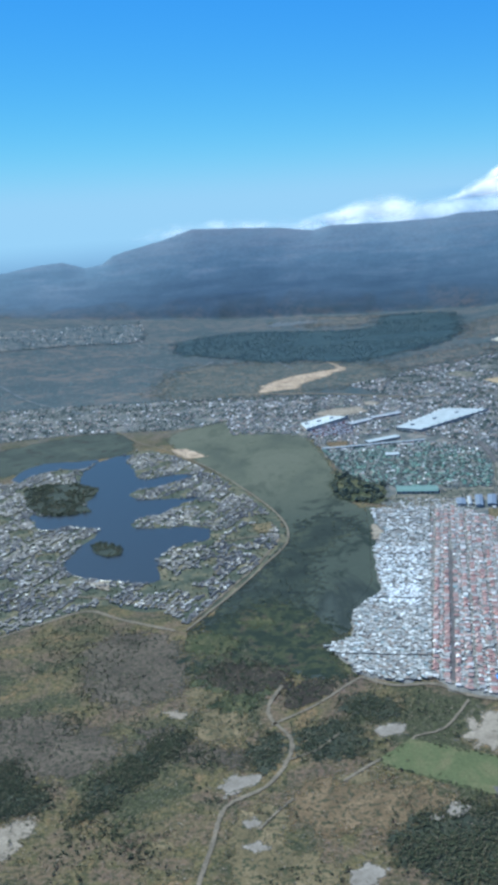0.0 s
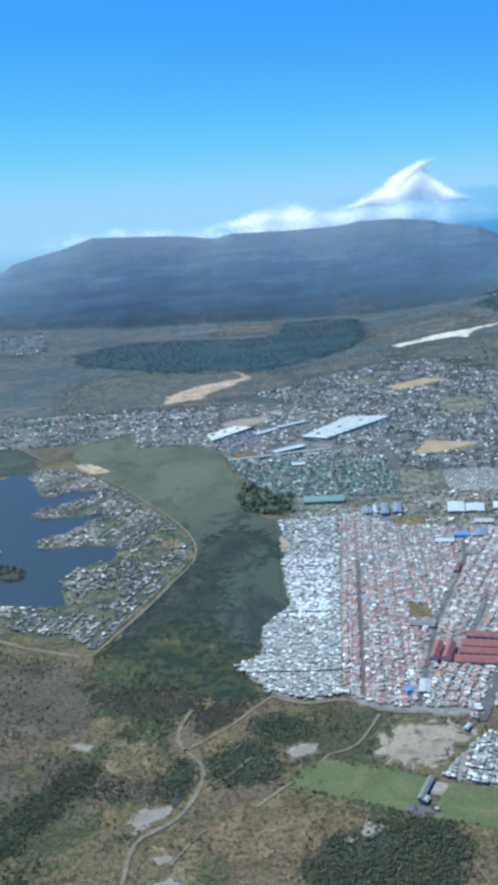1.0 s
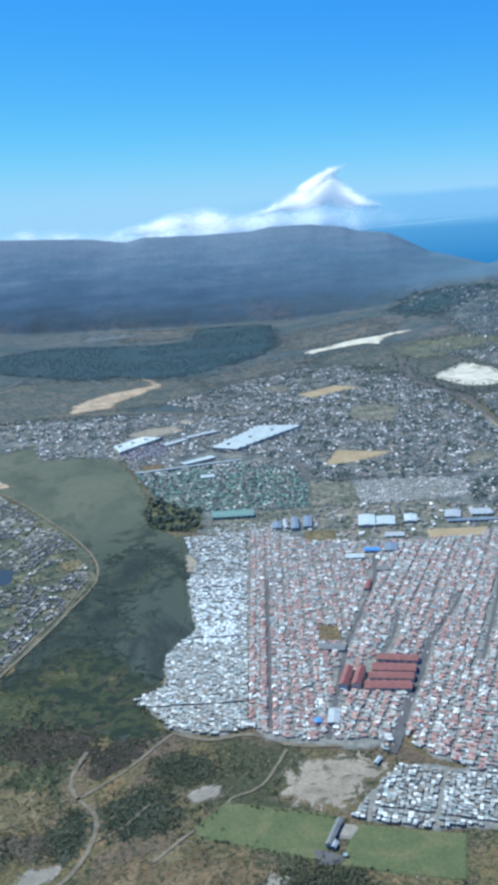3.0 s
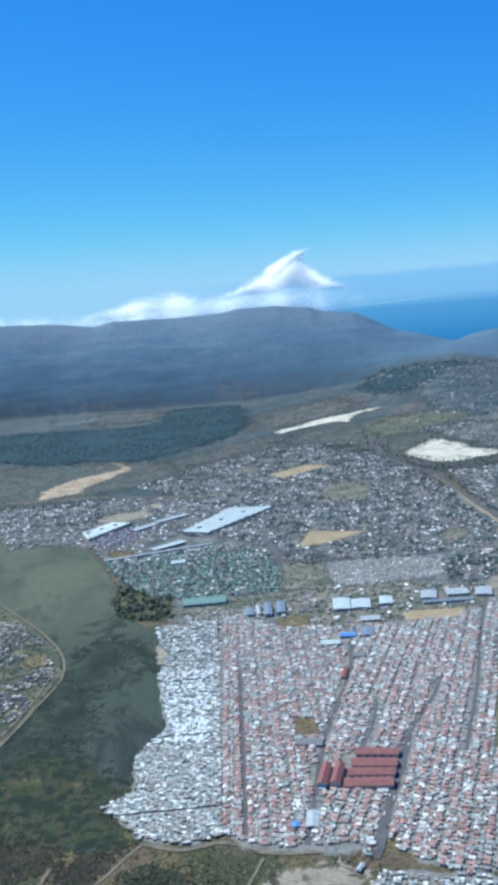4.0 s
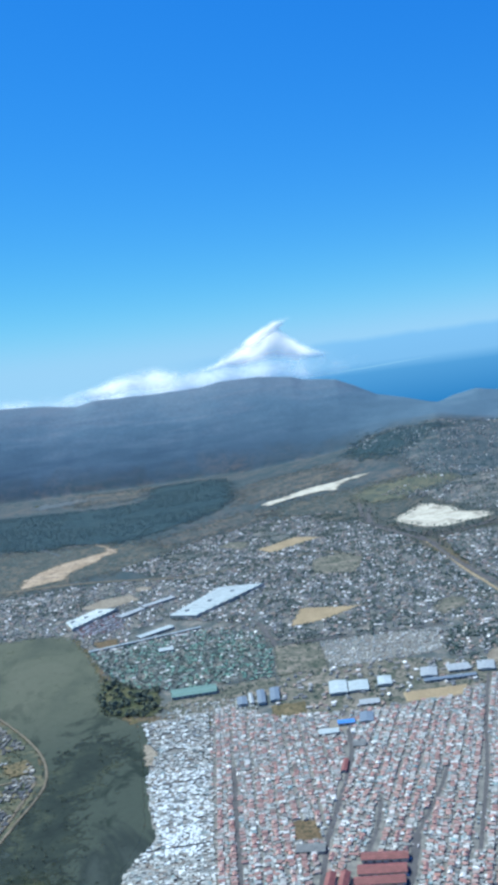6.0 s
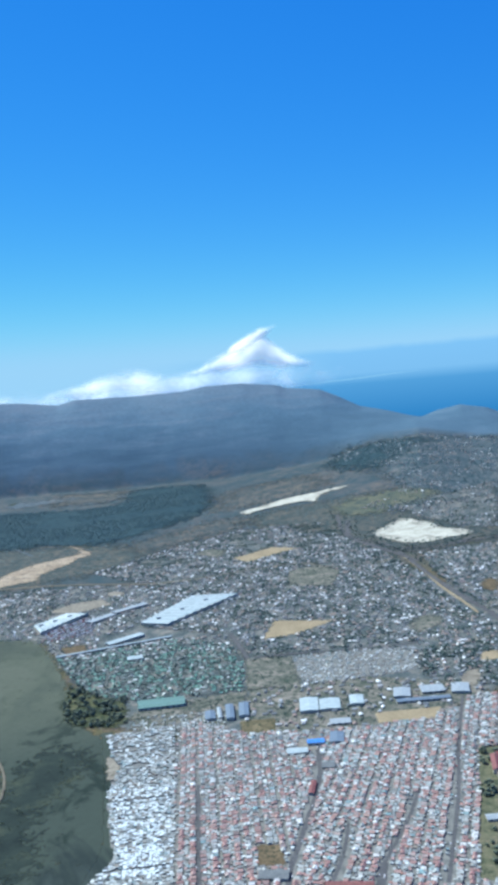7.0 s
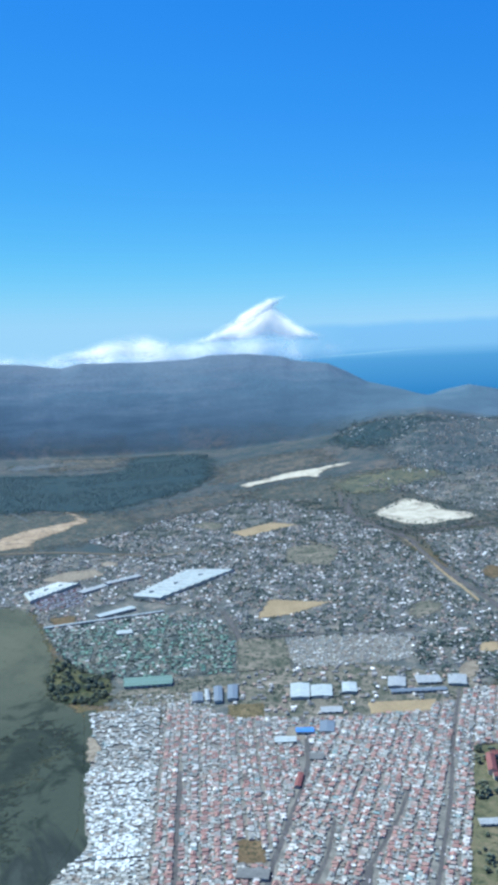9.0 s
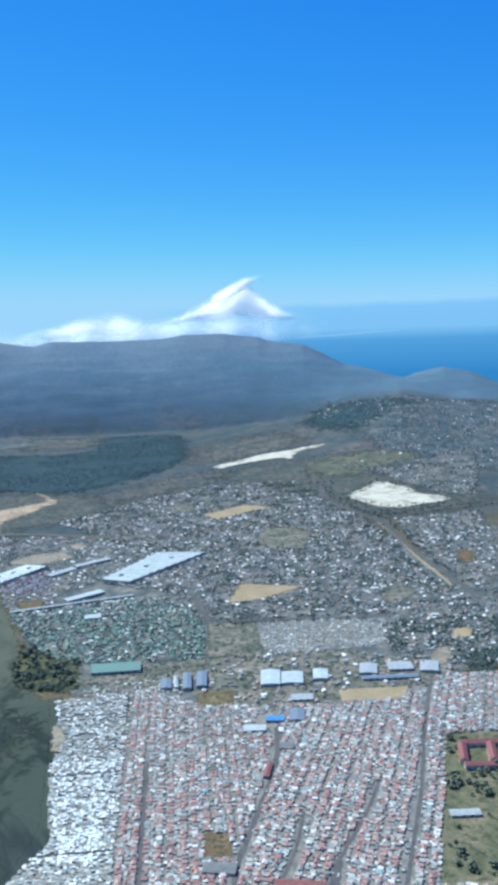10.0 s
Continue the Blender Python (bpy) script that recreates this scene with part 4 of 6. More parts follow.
cover("suburb_ground", SUBURB_W, SUBURBGROUND, 0.35, "gardens and yards of a suburb", "ground", 12, 12)
cover("suburb_ground", SUBURB_S, TOWNGROUND, 0.6, "paving of a dense housing block", "ground", 8, 3)
cover("suburb_ground", SUBURB_E, SUBURBGROUND, 0.4, "gardens of a suburb by the main road", "ground", 12, 14)
cover("suburb_ground", GREEN_ROOFS, SUBURBGROUND, 0.45, "gardens of a green-roofed neighbourhood", "ground", 8, 6)
cover("yard", STRIP_M, YARD, 0.48, "sandy plots beside the green-roofed halls", "ground", 6, 5)
cover("yard", STRIP_N, YARD, 0.5, "sandy plots north of the shacks", "ground", 6, 6)
cover("grove_floor", GROVE_W, GREENERY, 0.5, "grass under trees by the marsh", "grass", 6, 8)
cover("grove_floor", GROVE_E, SUBURBGROUND, 0.5, "leafy ground under trees", "ground", 6, 8)
cover("straw_patch", STRAW_E, OCHRE, 0.9, "straw yellow plot among trees", "field", 4, 5)
cover("sandlot", SAND_E, SAND, 0.9, "bare sandy lot beside the trees", "sand", 4, 6)
cover("suburb_ground", EAST_TOWN, SUBURBGROUND, 0.7, "leafy gardens beyond the main road", "ground", 10, 12)
cover("school_ground", SCHOOLS, YARD, 0.5, "dusty school grounds", "ground", 6, 4)
cover("suburb_ground", NW_TOWN, SUBURBGROUND, 0.4, "leafy gardens beyond the marsh", "ground", 12, 14)
cover("far_town_ground", FAR_TOWN, HAZEGARDENS, 1.2, "streets of a far seaside town", "ground", 16, 60)
cover("far_town_ground", FAR_NW, HAZEGARDENS, 1.6, "streets of a far hillside settlement", "ground", 16, 16)
cover("forest_floor", PINES, HAZEPINEFLOOR, 1.6, "dark floor of a pine plantation", "forest", 24, 44)
cover("forest_floor", SLOPE_WOOD, HAZEPINEFLOOR, 2.0, "dark wooded slope above the far town", "forest", 24, 80)
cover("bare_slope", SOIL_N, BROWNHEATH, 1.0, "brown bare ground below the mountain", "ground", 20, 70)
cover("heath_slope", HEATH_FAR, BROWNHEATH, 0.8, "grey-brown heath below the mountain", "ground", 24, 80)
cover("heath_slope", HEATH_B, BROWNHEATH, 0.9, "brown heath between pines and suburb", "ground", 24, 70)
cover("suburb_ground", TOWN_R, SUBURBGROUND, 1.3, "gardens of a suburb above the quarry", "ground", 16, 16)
cover("grass_strip", FAR_GREEN, GREENERY, 0.9, "pale green strip below the mountain", "grass", 8, 8)
cover("orange_sand", SAND_O, ORANGESAND, 0.9, "orange sand quarry", "sand", 8, 11)
cover("quarry", QUARRY, WHITESAND, 1.2, "white sand quarry", "quarry", 8, 8)
cover("dune", DUNE, WHITESAND, 2.2, "long white sand dune", "dune", 10, 10)
cover("golf_course", GOLF, GOLFGRASS, 1.2, "olive grass of a golf course", "grass", 10, 34)
cover("straw_field", OCHRE_A, OCHRE, 0.8, "straw yellow open field among houses", "field", 8, 5)
cover("straw_field", OCHRE_B, OCHRE, 0.8, "straw yellow strip of open ground", "field", 8, 5)
cover("straw_field", OCHRE_C, YARD, 0.8, "dry grassy hollow among houses", "field", 8, 5)
cover("lawn", LAWN_A, DRYGRASS, 0.8, "yellow-green lawn by the schools", "grass", 6, 2)
cover("sandlot", LOT_B, OCHRE, 0.8, "bare sandy sports lot", "sand", 6, 1)
cover("sandlot", LOT_C, YARD, 0.75, "half-bare open plot", "ground", 6, 4)
cover("sandlot", LOT_A, SAND, 0.8, "bare building plot", "sand", 6, 4)
cover("sandlot", LOT_D, REDEARTH, 0.8, "brown bare plot by the marsh", "ground", 6, 3)
cover("sandlot", LOT_E, SAND, 0.8, "pale bare plot near the mall", "sand", 6, 6)
cover("sandlot", LOT_G, YARD, 0.8, "dry open plot among houses", "ground", 6, 10)
cover("lawn", LOT_H, YARD, 0.8, "dry grassy park among houses", "grass", 6, 12)
cover("bare_soil", REDSOIL, REDEARTH, 0.9, "reddish bare soil beyond the main road", "ground", 6, 8)
cover("rocky_patch", PALEROCK, PAN, 0.4, "pale rubble beside the thicket", "ground", 3, 5)
for outline in (PALE_A, PALE_B, PALE_C):
    cover("bare_strip", outline, HAZEHEATH, 0.9, "bare pale strip below the mountain", "sand", 10, 10)

# roads and tracks
for line, width, mat, lift, text in (
        (RIM_ROAD, 3.4, DIRT, 0.9, "pale gravel road along the marsh"), (DIRT_ROAD, 5, DIRT, 0.5, "brown dirt road"),
        (TRACK_A, 3.8, DIRT, 0.5, "winding dirt track through scrub"), (TRACK_B, 3, DIRT, 0.5, "dirt track through scrub"),
        (TRACK_C, 2.6, DIRT, 0.6, "sandy footpath"), (TRACK_D, 5, DIRT, 0.7, "dirt road along the township"),
        (STREET_A, 4.5, ASPHALT, 0.8, "asphalt township street"), (STREET_B, 5.5, ASPHALT, 0.8, "asphalt township street"),
        (STREET_C, 8, ASPHALT, 0.8, "wide asphalt township street"), (STREET_E, 3.5, ASPHALT, 0.82, "narrow township street"), (STREET_F, 3.5, ASPHALT, 0.82, "narrow township street"), (STREET_D, 4, ASPHALT, 0.8, "asphalt township street"),
        (LOOP, 13, ASPHALT, 1.3, "wide asphalt road round the quarry"), (LOOP_B, 10, ASPHALT, 1.35, "asphalt road below the quarry"), (BEIGE_ROAD, 6, OCHRE, 1.2, "straw yellow verge of the main road"), (ROAD_E, 11, ASPHALT, 1.5, "wide grey main road"), (DARK_ROAD, 10, ASPHALT, 1.4, "asphalt main road"),
        (ROAD_W, 12, DIRT, 1.2, "pale road"), (ROAD_M, 8, ASPHALT, 1.1, "asphalt road"), (ROAD_S, 6, ASPHALT, 1.15, "asphalt road behind the schools"), (ROAD_N, 7, DIRT, 1.25, "pale road through the suburb"),
        (PATH_A, 2.2, DIRT, 0.55, "sandy footpath through scrub"), (PATH_B, 2.2, DIRT, 0.62, "sandy footpath over grass")):
    ribbon("road" if mat is ASPHALT else "track", line, width, mat, lift, text)


for line, width in ((LANE_A, 3), (LANE_B, 3.5), (LANE_C, 3), (LANE_D, 3), (LANE_E, 4), (RIM_B, 4)):
    ribbon("lane", line, width, DIRT, 0.95, "pale winding lane between lakeside houses")
ribbon("reeds", [(166, 1212), (155, 1090), (142, 1000), (131, 930), (106, 880), (94, 850)], 15, MARSHLAND, 0.3, "reeds between the marsh and the shacks", "wetland")
for line in (FAR_TRACK_A, FAR_TRACK_B, FAR_TRACK_C):
    ribbon("track", line, 9, HAZEHEATH, 1.3, "pale track across the plain")
cover("waterfront", WATERFRONT, SAND, 0.98, "bare sandy waterfront by the lake", "sand", 3, 3)
cover("green", GREEN_E, DRYGRASS, 0.9, "yellow-green open lawn among lakeside houses", "grass", 4, 4)

# ---- distance: self-lit backdrops of sea, far range and haze behind the mountain ----
def screen(name, r, a0, a1, z0, z1, mat, label, category):
    verts, faces = [], []
    n = 60
    for i in range(n + 1):
        a = radians(a0 + (a1 - a0) * i / n)
        verts += [(50 + r * math.sin(a), 100 + r * math.cos(a), z0), (50 + r * math.sin(a), 100 + r * math.cos(a), z1)]
    faces = [(2 * i, 2 * i + 2, 2 * i + 3, 2 * i + 1) for i in range(n)]
    ob = tagged(mesh_object(name, verts, faces, [mat]), label, category, kind="structure")
    return ob


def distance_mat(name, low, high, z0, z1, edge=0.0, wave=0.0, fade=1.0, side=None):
    """A plain far tint by height that glows by itself; its upper edge fades out along a low skyline."""
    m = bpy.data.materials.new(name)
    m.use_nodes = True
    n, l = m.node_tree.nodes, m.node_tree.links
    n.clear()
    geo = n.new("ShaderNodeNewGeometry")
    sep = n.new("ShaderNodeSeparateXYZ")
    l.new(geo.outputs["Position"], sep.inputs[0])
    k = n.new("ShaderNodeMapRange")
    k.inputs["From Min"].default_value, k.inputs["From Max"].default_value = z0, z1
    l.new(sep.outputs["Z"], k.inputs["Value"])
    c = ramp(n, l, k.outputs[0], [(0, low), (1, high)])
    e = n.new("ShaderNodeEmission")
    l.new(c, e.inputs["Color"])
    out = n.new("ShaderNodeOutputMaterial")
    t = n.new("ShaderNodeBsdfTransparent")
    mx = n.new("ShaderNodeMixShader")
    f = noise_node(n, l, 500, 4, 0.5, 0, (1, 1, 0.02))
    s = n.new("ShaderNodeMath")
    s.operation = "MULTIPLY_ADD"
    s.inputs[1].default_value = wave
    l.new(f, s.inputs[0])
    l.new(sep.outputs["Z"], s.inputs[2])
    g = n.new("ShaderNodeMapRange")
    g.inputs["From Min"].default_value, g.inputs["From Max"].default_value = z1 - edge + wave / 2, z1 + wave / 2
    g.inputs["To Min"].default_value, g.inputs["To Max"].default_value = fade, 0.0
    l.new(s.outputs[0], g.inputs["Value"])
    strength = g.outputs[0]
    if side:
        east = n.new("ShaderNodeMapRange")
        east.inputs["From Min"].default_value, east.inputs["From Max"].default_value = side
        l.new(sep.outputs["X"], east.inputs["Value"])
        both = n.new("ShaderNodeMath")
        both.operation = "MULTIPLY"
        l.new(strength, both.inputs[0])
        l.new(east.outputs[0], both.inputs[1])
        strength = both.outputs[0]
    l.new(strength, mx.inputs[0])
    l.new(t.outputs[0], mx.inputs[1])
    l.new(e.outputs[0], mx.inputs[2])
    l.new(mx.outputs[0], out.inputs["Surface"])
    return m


# haze is put into the glow: each tint pales upward
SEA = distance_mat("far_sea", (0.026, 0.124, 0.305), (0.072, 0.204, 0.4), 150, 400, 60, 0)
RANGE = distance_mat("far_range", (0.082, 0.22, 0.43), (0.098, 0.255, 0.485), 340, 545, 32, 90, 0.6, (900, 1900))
HAZE = distance_mat("far_haze", (0.12, 0.2, 0.33), (0.15, 0.265, 0.43), 150, 400, 130, 20, 0.9)
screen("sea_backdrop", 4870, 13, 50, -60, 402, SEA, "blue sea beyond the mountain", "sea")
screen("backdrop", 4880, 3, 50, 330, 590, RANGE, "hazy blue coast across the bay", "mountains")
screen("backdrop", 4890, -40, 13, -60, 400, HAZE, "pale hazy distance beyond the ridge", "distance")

# pale line on the sea, a thin strip that glows by itself
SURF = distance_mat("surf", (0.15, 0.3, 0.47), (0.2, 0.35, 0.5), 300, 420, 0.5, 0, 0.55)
verts = []
for i in range(41):
    k = i / 40
    a, z = radians(19.0 + 8.4 * k), 352 + 44 * k - 12 * k * k + 1.5 * math.sin(9 * k)
    half = 3.2 * math.sin(math.pi * min(max(k, 0.02), 0.98)) + 0.4
    verts += [(50 + 4860 * math.sin(a), 100 + 4860 * math.cos(a), z - half), (50 + 4860 * math.sin(a), 100 + 4860 * math.cos(a), z + half)]
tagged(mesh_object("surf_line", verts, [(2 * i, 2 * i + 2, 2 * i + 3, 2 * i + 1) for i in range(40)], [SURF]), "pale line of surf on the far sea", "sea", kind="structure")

# ---- clouds over the ridge ----
def cloud_mat(name, colour, soft):
    """Water droplets that scatter light both ways, thinning to nothing at the rim."""
    m = bpy.data.materials.new(name)
    m.use_nodes = True
    n, l = m.node_tree.nodes, m.node_tree.links
    n.clear()
    body = n.new("ShaderNodeAttribute")
    body.attribute_name = "body"
    f = noise_node(n, l, 120, 6, 0.58, 0.6, (1, 1, 1.5))
    swing = n.new("ShaderNodeMath")
    swing.operation = "MULTIPLY_ADD"
    swing.inputs[1].default_value, swing.inputs[2].default_value = 0.9, -0.45
    l.new(f, swing.inputs[0])
    total = n.new("ShaderNodeMath")
    l.new(body.outputs["Fac"], total.inputs[0])
    l.new(swing.outputs[0], total.inputs[1])
    g = n.new("ShaderNodeMapRange")
    g.interpolation_type = "SMOOTHSTEP"
    g.inputs["From Min"].default_value, g.inputs["From Max"].default_value = 0.06, soft
    l.new(total.outputs[0], g.inputs["Value"])
    d1, d2, t, a1, a2, out = (n.new("ShaderNode" + k) for k in ("BsdfDiffuse", "BsdfTranslucent", "BsdfTransparent", "AddShader", "MixShader", "OutputMaterial"))
    d1.inputs["Color"].default_value = d2.inputs["Color"].default_value = (*colour, 1)
    l.new(d1.outputs[0], a1.inputs[0])
    l.new(d2.outputs[0], a1.inputs[1])
    l.new(g.outputs[0], a2.inputs[0])
    l.new(t.outputs[0], a2.inputs[1])
    l.new(a1.outputs[0], a2.inputs[2])
    l.new(a2.outputs[0], out.inputs["Surface"])
    return m


CLOUD = cloud_mat("cloud", (0.58, 0.555, 0.52), 1.05)
BANK = cloud_mat("cloud_bank", (0.5, 0.505, 0.51), 1.15)


def cloud(label, outline, density, r0, mat):
    """Two rounded veils, one behind another. outline: bearing, lower edge, upper edge."""
    far = (r0 + 180) / r0
    outline = [(a, 413 + (z0 - 413) * far, 413 + (z1 - 413) * far) for a, z0, z1 in outline]
    r0 += 180
    verts, faces, body = [], [], []
    for layer in range(2):
        base = len(verts)
        cols = 70
        a0, a1 = outline[0][0], outline[-1][0]
        lows, tops = [(a, z) for a, z, _ in outline], [(a, z) for a, _, z in outline]
        for i in range(cols + 1):
            a = a0 + (a1 - a0) * i / cols
            lo, hi = along(lows, a), along(tops, a)
            hi = lo + (hi - lo) * (1 - 0.16 * layer)
            for j in range(13):
                v = j / 12
                r = r0 + 20 * layer + 15 * math.sin(v * math.pi) - 10 * math.sin(a * 2.1 + layer)
                z = lo + (hi - lo) * v
                verts.append((r * math.sin(radians(a)), r * math.cos(radians(a)), z))
                soft = 0.3 * (a1 - a0)
                side = min((a - a0) / soft, (a1 - a) / soft, 1)
                body.append(density * min(max(side, 0), 1) * min(1, (1 - v) * 2.6) * min(1, 0.1 + v * 2.6))
        for i in range(cols):
            for j in range(12):
                k = base + i * 13 + j
                faces.append((k, k + 13, k + 14, k + 1))
    ob = mesh_object("cloud", verts, faces, [mat], None, True)
    at = ob.data.attributes.new("body", "FLOAT", "POINT")
    at.data.foreach_set("value", np.array(body, dtype=np.float32))
    return tagged(ob, label, "cloud", "clouds over the ridge") if label else ob


cap = cloud("white pointed cap cloud above the ridge", [(12.6, 440, 468), (14.2, 448, 520), (15.4, 452, 568), (16.4, 455, 622), (17.2, 458, 660), (17.8, 458, 678), (18.2, 455, 634), (18.8, 450, 586), (19.6, 445, 535), (21.4, 435, 478)], 1.02, 4560, CLOUD)
wisp = cloud("", [(15.0, 500, 570), (16.6, 555, 632), (17.8, 602, 672), (18.9, 650, 694)], 0.72, 4550, CLOUD)
wisp.name, wisp.parent = "wisp", cap
tagged(wisp, "thin white wisp drawn out from the peak")
cloud("low grey-white cloud bank on the ridge", [(1.0, 320, 400), (5.0, 320, 440), (9.0, 320, 478), (12.0, 320, 490), (15.0, 320, 535), (18.0, 320, 535), (20.5, 310, 500), (23.4, 300, 420)], 0.7, 4600, BANK)
cloud("white rounded cloud above the ridge", [(3.6, 385, 435), (6.5, 380, 480), (8.5, 378, 530), (10.2, 378, 532), (13.0, 385, 470)], 0.62, 4580, CLOUD)
cloud("thin veil of cloud over the ridge", [(-8.0, 340, 400), (-3.0, 340, 470), (0.0, 330, 475), (3.0, 330, 465), (7.0, 340, 440)], 0.36, 4610, BANK)

# ---- houses ----
rng = random.Random(7)


def wall_shape(w, d, h, rise):
    """Four walls with two gables."""
    x, y = w / 2, d / 2
    v = [(-x, -y, 0), (x, -y, 0), (x, y, 0), (-x, y, 0), (-x, -y, h), (x, -y, h), (x, y, h), (-x, y, h), (-x, 0, h + rise), (x, 0, h + rise)]
    return v, [(0, 1, 5, 4), (2, 3, 7, 6), (1, 2, 6, 9, 5), (3, 0, 4, 8, 7)]


def roof_shape(w, d, h, rise, eave=0.4, thick=0.18, lean=0.0):
    """Two slopes with overhang and thickness; lean moves the ridge sideways, up to a single slope."""
    x, y = w / 2 + eave, d / 2 + eave
    low = h - rise * eave / (d / 2)
    r = lean * y
    v = []
    for k in (0, thick):
        for sx in (-x, x):
            v += [(sx, -y, low + k), (sx, r, h + rise + k), (sx, y, low + k)]
    return v, [(6, 9, 10, 7), (7, 10, 11, 8), (0, 1, 4, 3), (1, 2, 5, 4), (0, 3, 9, 6), (2, 8, 11, 5), (0, 6, 7, 1), (1, 7, 8, 2), (3, 4, 10, 9), (4, 5, 11, 10)]


class Heap:
    """Many small solids in one mesh."""

    def __init__(self):
        self.v, self.f, self.s, self.count = [], [], [], 0

    def add(self, shape, at, angle, slot, size=1.0):
        c, s = math.cos(angle) * size, math.sin(angle) * size
        base = len(self.v)
        self.v += [(at[0] + c * x - s * y, at[1] + s * x + c * y, at[2] + size * z) for x, y, z in shape[0]]
        self.f += [tuple(base + i for i in f) for f in shape[1]]
        self.s += [slot] * len(shape[1])

    def house(self, x, y, angle, w, d, h, rise, wall=0, roof=1, lean=0.0, lift=0.0):
        at = (x, y, surface(x, y) + lift)
        self.add(wall_shape(w, d, h, rise if not lean else 0.0), at, angle, wall)
        self.add(roof_shape(w, d, h, rise, 0.35, 0.18, lean), at, angle, roof)
        self.count += 1

    def done(self, name, mats, label, category, kind="stuff"):
        return tagged(mesh_object(name, self.v, self.f, mats, self.s), label, category, kind=kind)


def shape_mesh(name, shape, mat):
    me = bpy.data.meshes.new(name)
    me.from_pydata(shape[0], [], shape[1])
    me.materials.append(mat)
    me.update()
    return me


def kinds(sizes, wall_mat, roof_mat, lean=0.0):
    """Shared meshes of a few house types: walls and roof of each."""
    return [(shape_mesh("wall", wall_shape(w, d, h, 0 if lean else rise), wall_mat), shape_mesh("roof", roof_shape(w, d, h, rise, 0.35, 0.18, lean), roof_mat)) for w, d, h, rise in sizes]


def house_thing(name, x, y, angle, kind, label, category, group, lift=0.0):
    root = new(name)
    root.empty_display_size = 1
    root.matrix_world = Matrix.Translation((x, y, surface(x, y) + lift)) @ Matrix.Rotation(angle, 4, "Z")
    part("wall", kind[0], root)
    part("roof", kind[1], root)
    return tagged(root, label, category, group)


def lattice(poly, angle, du, dv, jitter=0.2):
    """Places on a slanting grid inside an outline: (x, y, column, row)."""
    c, s = math.cos(angle), math.sin(angle)
    us = [c * x + s * y for x, y in poly]
    vs = [-s * x + c * y for x, y in poly]
    out = []
    for i in range(int((max(us) - min(us)) / du) + 1):
        for j in range(int((max(vs) - min(vs)) / dv) + 1):
            u = min(us) + (i + 0.5 + rng.uniform(-jitter, jitter)) * du
            v = min(vs) + (j + 0.5 + rng.uniform(-jitter, jitter)) * dv
            p = (c * u - s * v, s * u + c * v)
            if inside(p, poly):
                out.append((*p, i, j))
    return out


SOLID = [SCHOOL, LAWN_A, LOT_B, LOT_C, OCHRE_A, OCHRE_B, OCHRE_C, MALL, MALL_B, CAR_PARK, LOT_A, SAND_O, QUARRY, YARD_E, LOT_D, LOT_E, LOT_G, LOT_H, REDSOIL, PLAZA, YARD_W, SAND_E, STRAW_E]
STREETS = [(STREET_A, 4), (STREET_B, 4.6), (STREET_C, 5.6), (STREET_E, 3.4), (STREET_F, 3.4), (STREET_D, 3.8), (TRACK_D, 7), (RIM_ROAD, 9), (ROAD_S, 7), (ROAD_N, 8), (BEIGE_ROAD, 8), (ROAD_E, 12), (DARK_ROAD, 16), (ROAD_W, 12), (ROAD_M, 9), (LOOP, 14), (LOOP_B, 12)]


def free(p):
    return not any(inside(p, q) for q in SOLID) and not any(near_line(p, line, d) for line, d in STREETS)


# shacks by the marsh: 300 nearest one by one, the rest together
SHACK_TURN = radians(-12)
shack_kinds = kinds([(rng.uniform(1.8, 3.3), rng.uniform(1.7, 2.6), rng.uniform(1.3, 1.7), rng.uniform(0.1, 0.35)) for _ in range(10)], BOARDS, ZINC_ONE, 0.97)
heap = Heap()
spots = sorted(lattice(SHACKS, SHACK_TURN, 3.2, 3.1, 0.24), key=lambda p: p[1])
made = 0
for x, y, i, j in spots:
    if j % 42 == 17 or not free((x, y)) or inside((x, y), SHORE_SAND) or rng.random() < (0.05 if y < 1050 else 0.18):
        continue
    if y > 1060 and noise.noise(Vector((x / 14, y / 14, 3))) > 0.38:
        continue
    angle = SHACK_TURN + rng.choice((0, 0, math.pi / 2, math.pi)) + rng.gauss(0, 0.12)
    if made < 300:
        house_thing("shack", x, y, angle, rng.choice(shack_kinds), "small zinc-sheeted shack in a dense settlement", "shack", "shacks by the marsh", 0.45)
        made += 1
    else:
        # share of roofs that get the painted glint
        bright = 0.75 if inside((x, y), GLINT_CORE) else 0.35 if inside((x, y), GLINT_ROOFS) else 0.04
        heap.house(x, y, angle, rng.uniform(1.7, 3.5), rng.uniform(1.5, 2.7), rng.uniform(1.3, 1.7), rng.uniform(0.1, 0.35), 0, 2 if rng.random() < bright else 1, rng.choice((0.97, -0.97)), 0.45)
for x, y, i, j in lattice(SHACKS_EAST, radians(-30), 3.6, 3.3, 0.22):
    if i % 13 == 3 or j % 17 == 4 or rng.random() < 0.1 or not free((x, y)):
        continue
    heap.house(x, y, radians(-30) + rng.choice((0, 0, math.pi / 2)) + rng.gauss(0, 0.12), rng.uniform(1.7, 3.3), rng.uniform(1.5, 2.5), 1.5, rng.uniform(0.12, 0.35), 0, 2 if rng.random() < 0.08 else 1, rng.choice((0.97, -0.97)), 0.5)
heap.done("shacks", [BOARDS, ZINC, GLINTZINC], "dense grey and white zinc-roofed shacks", "shacks")

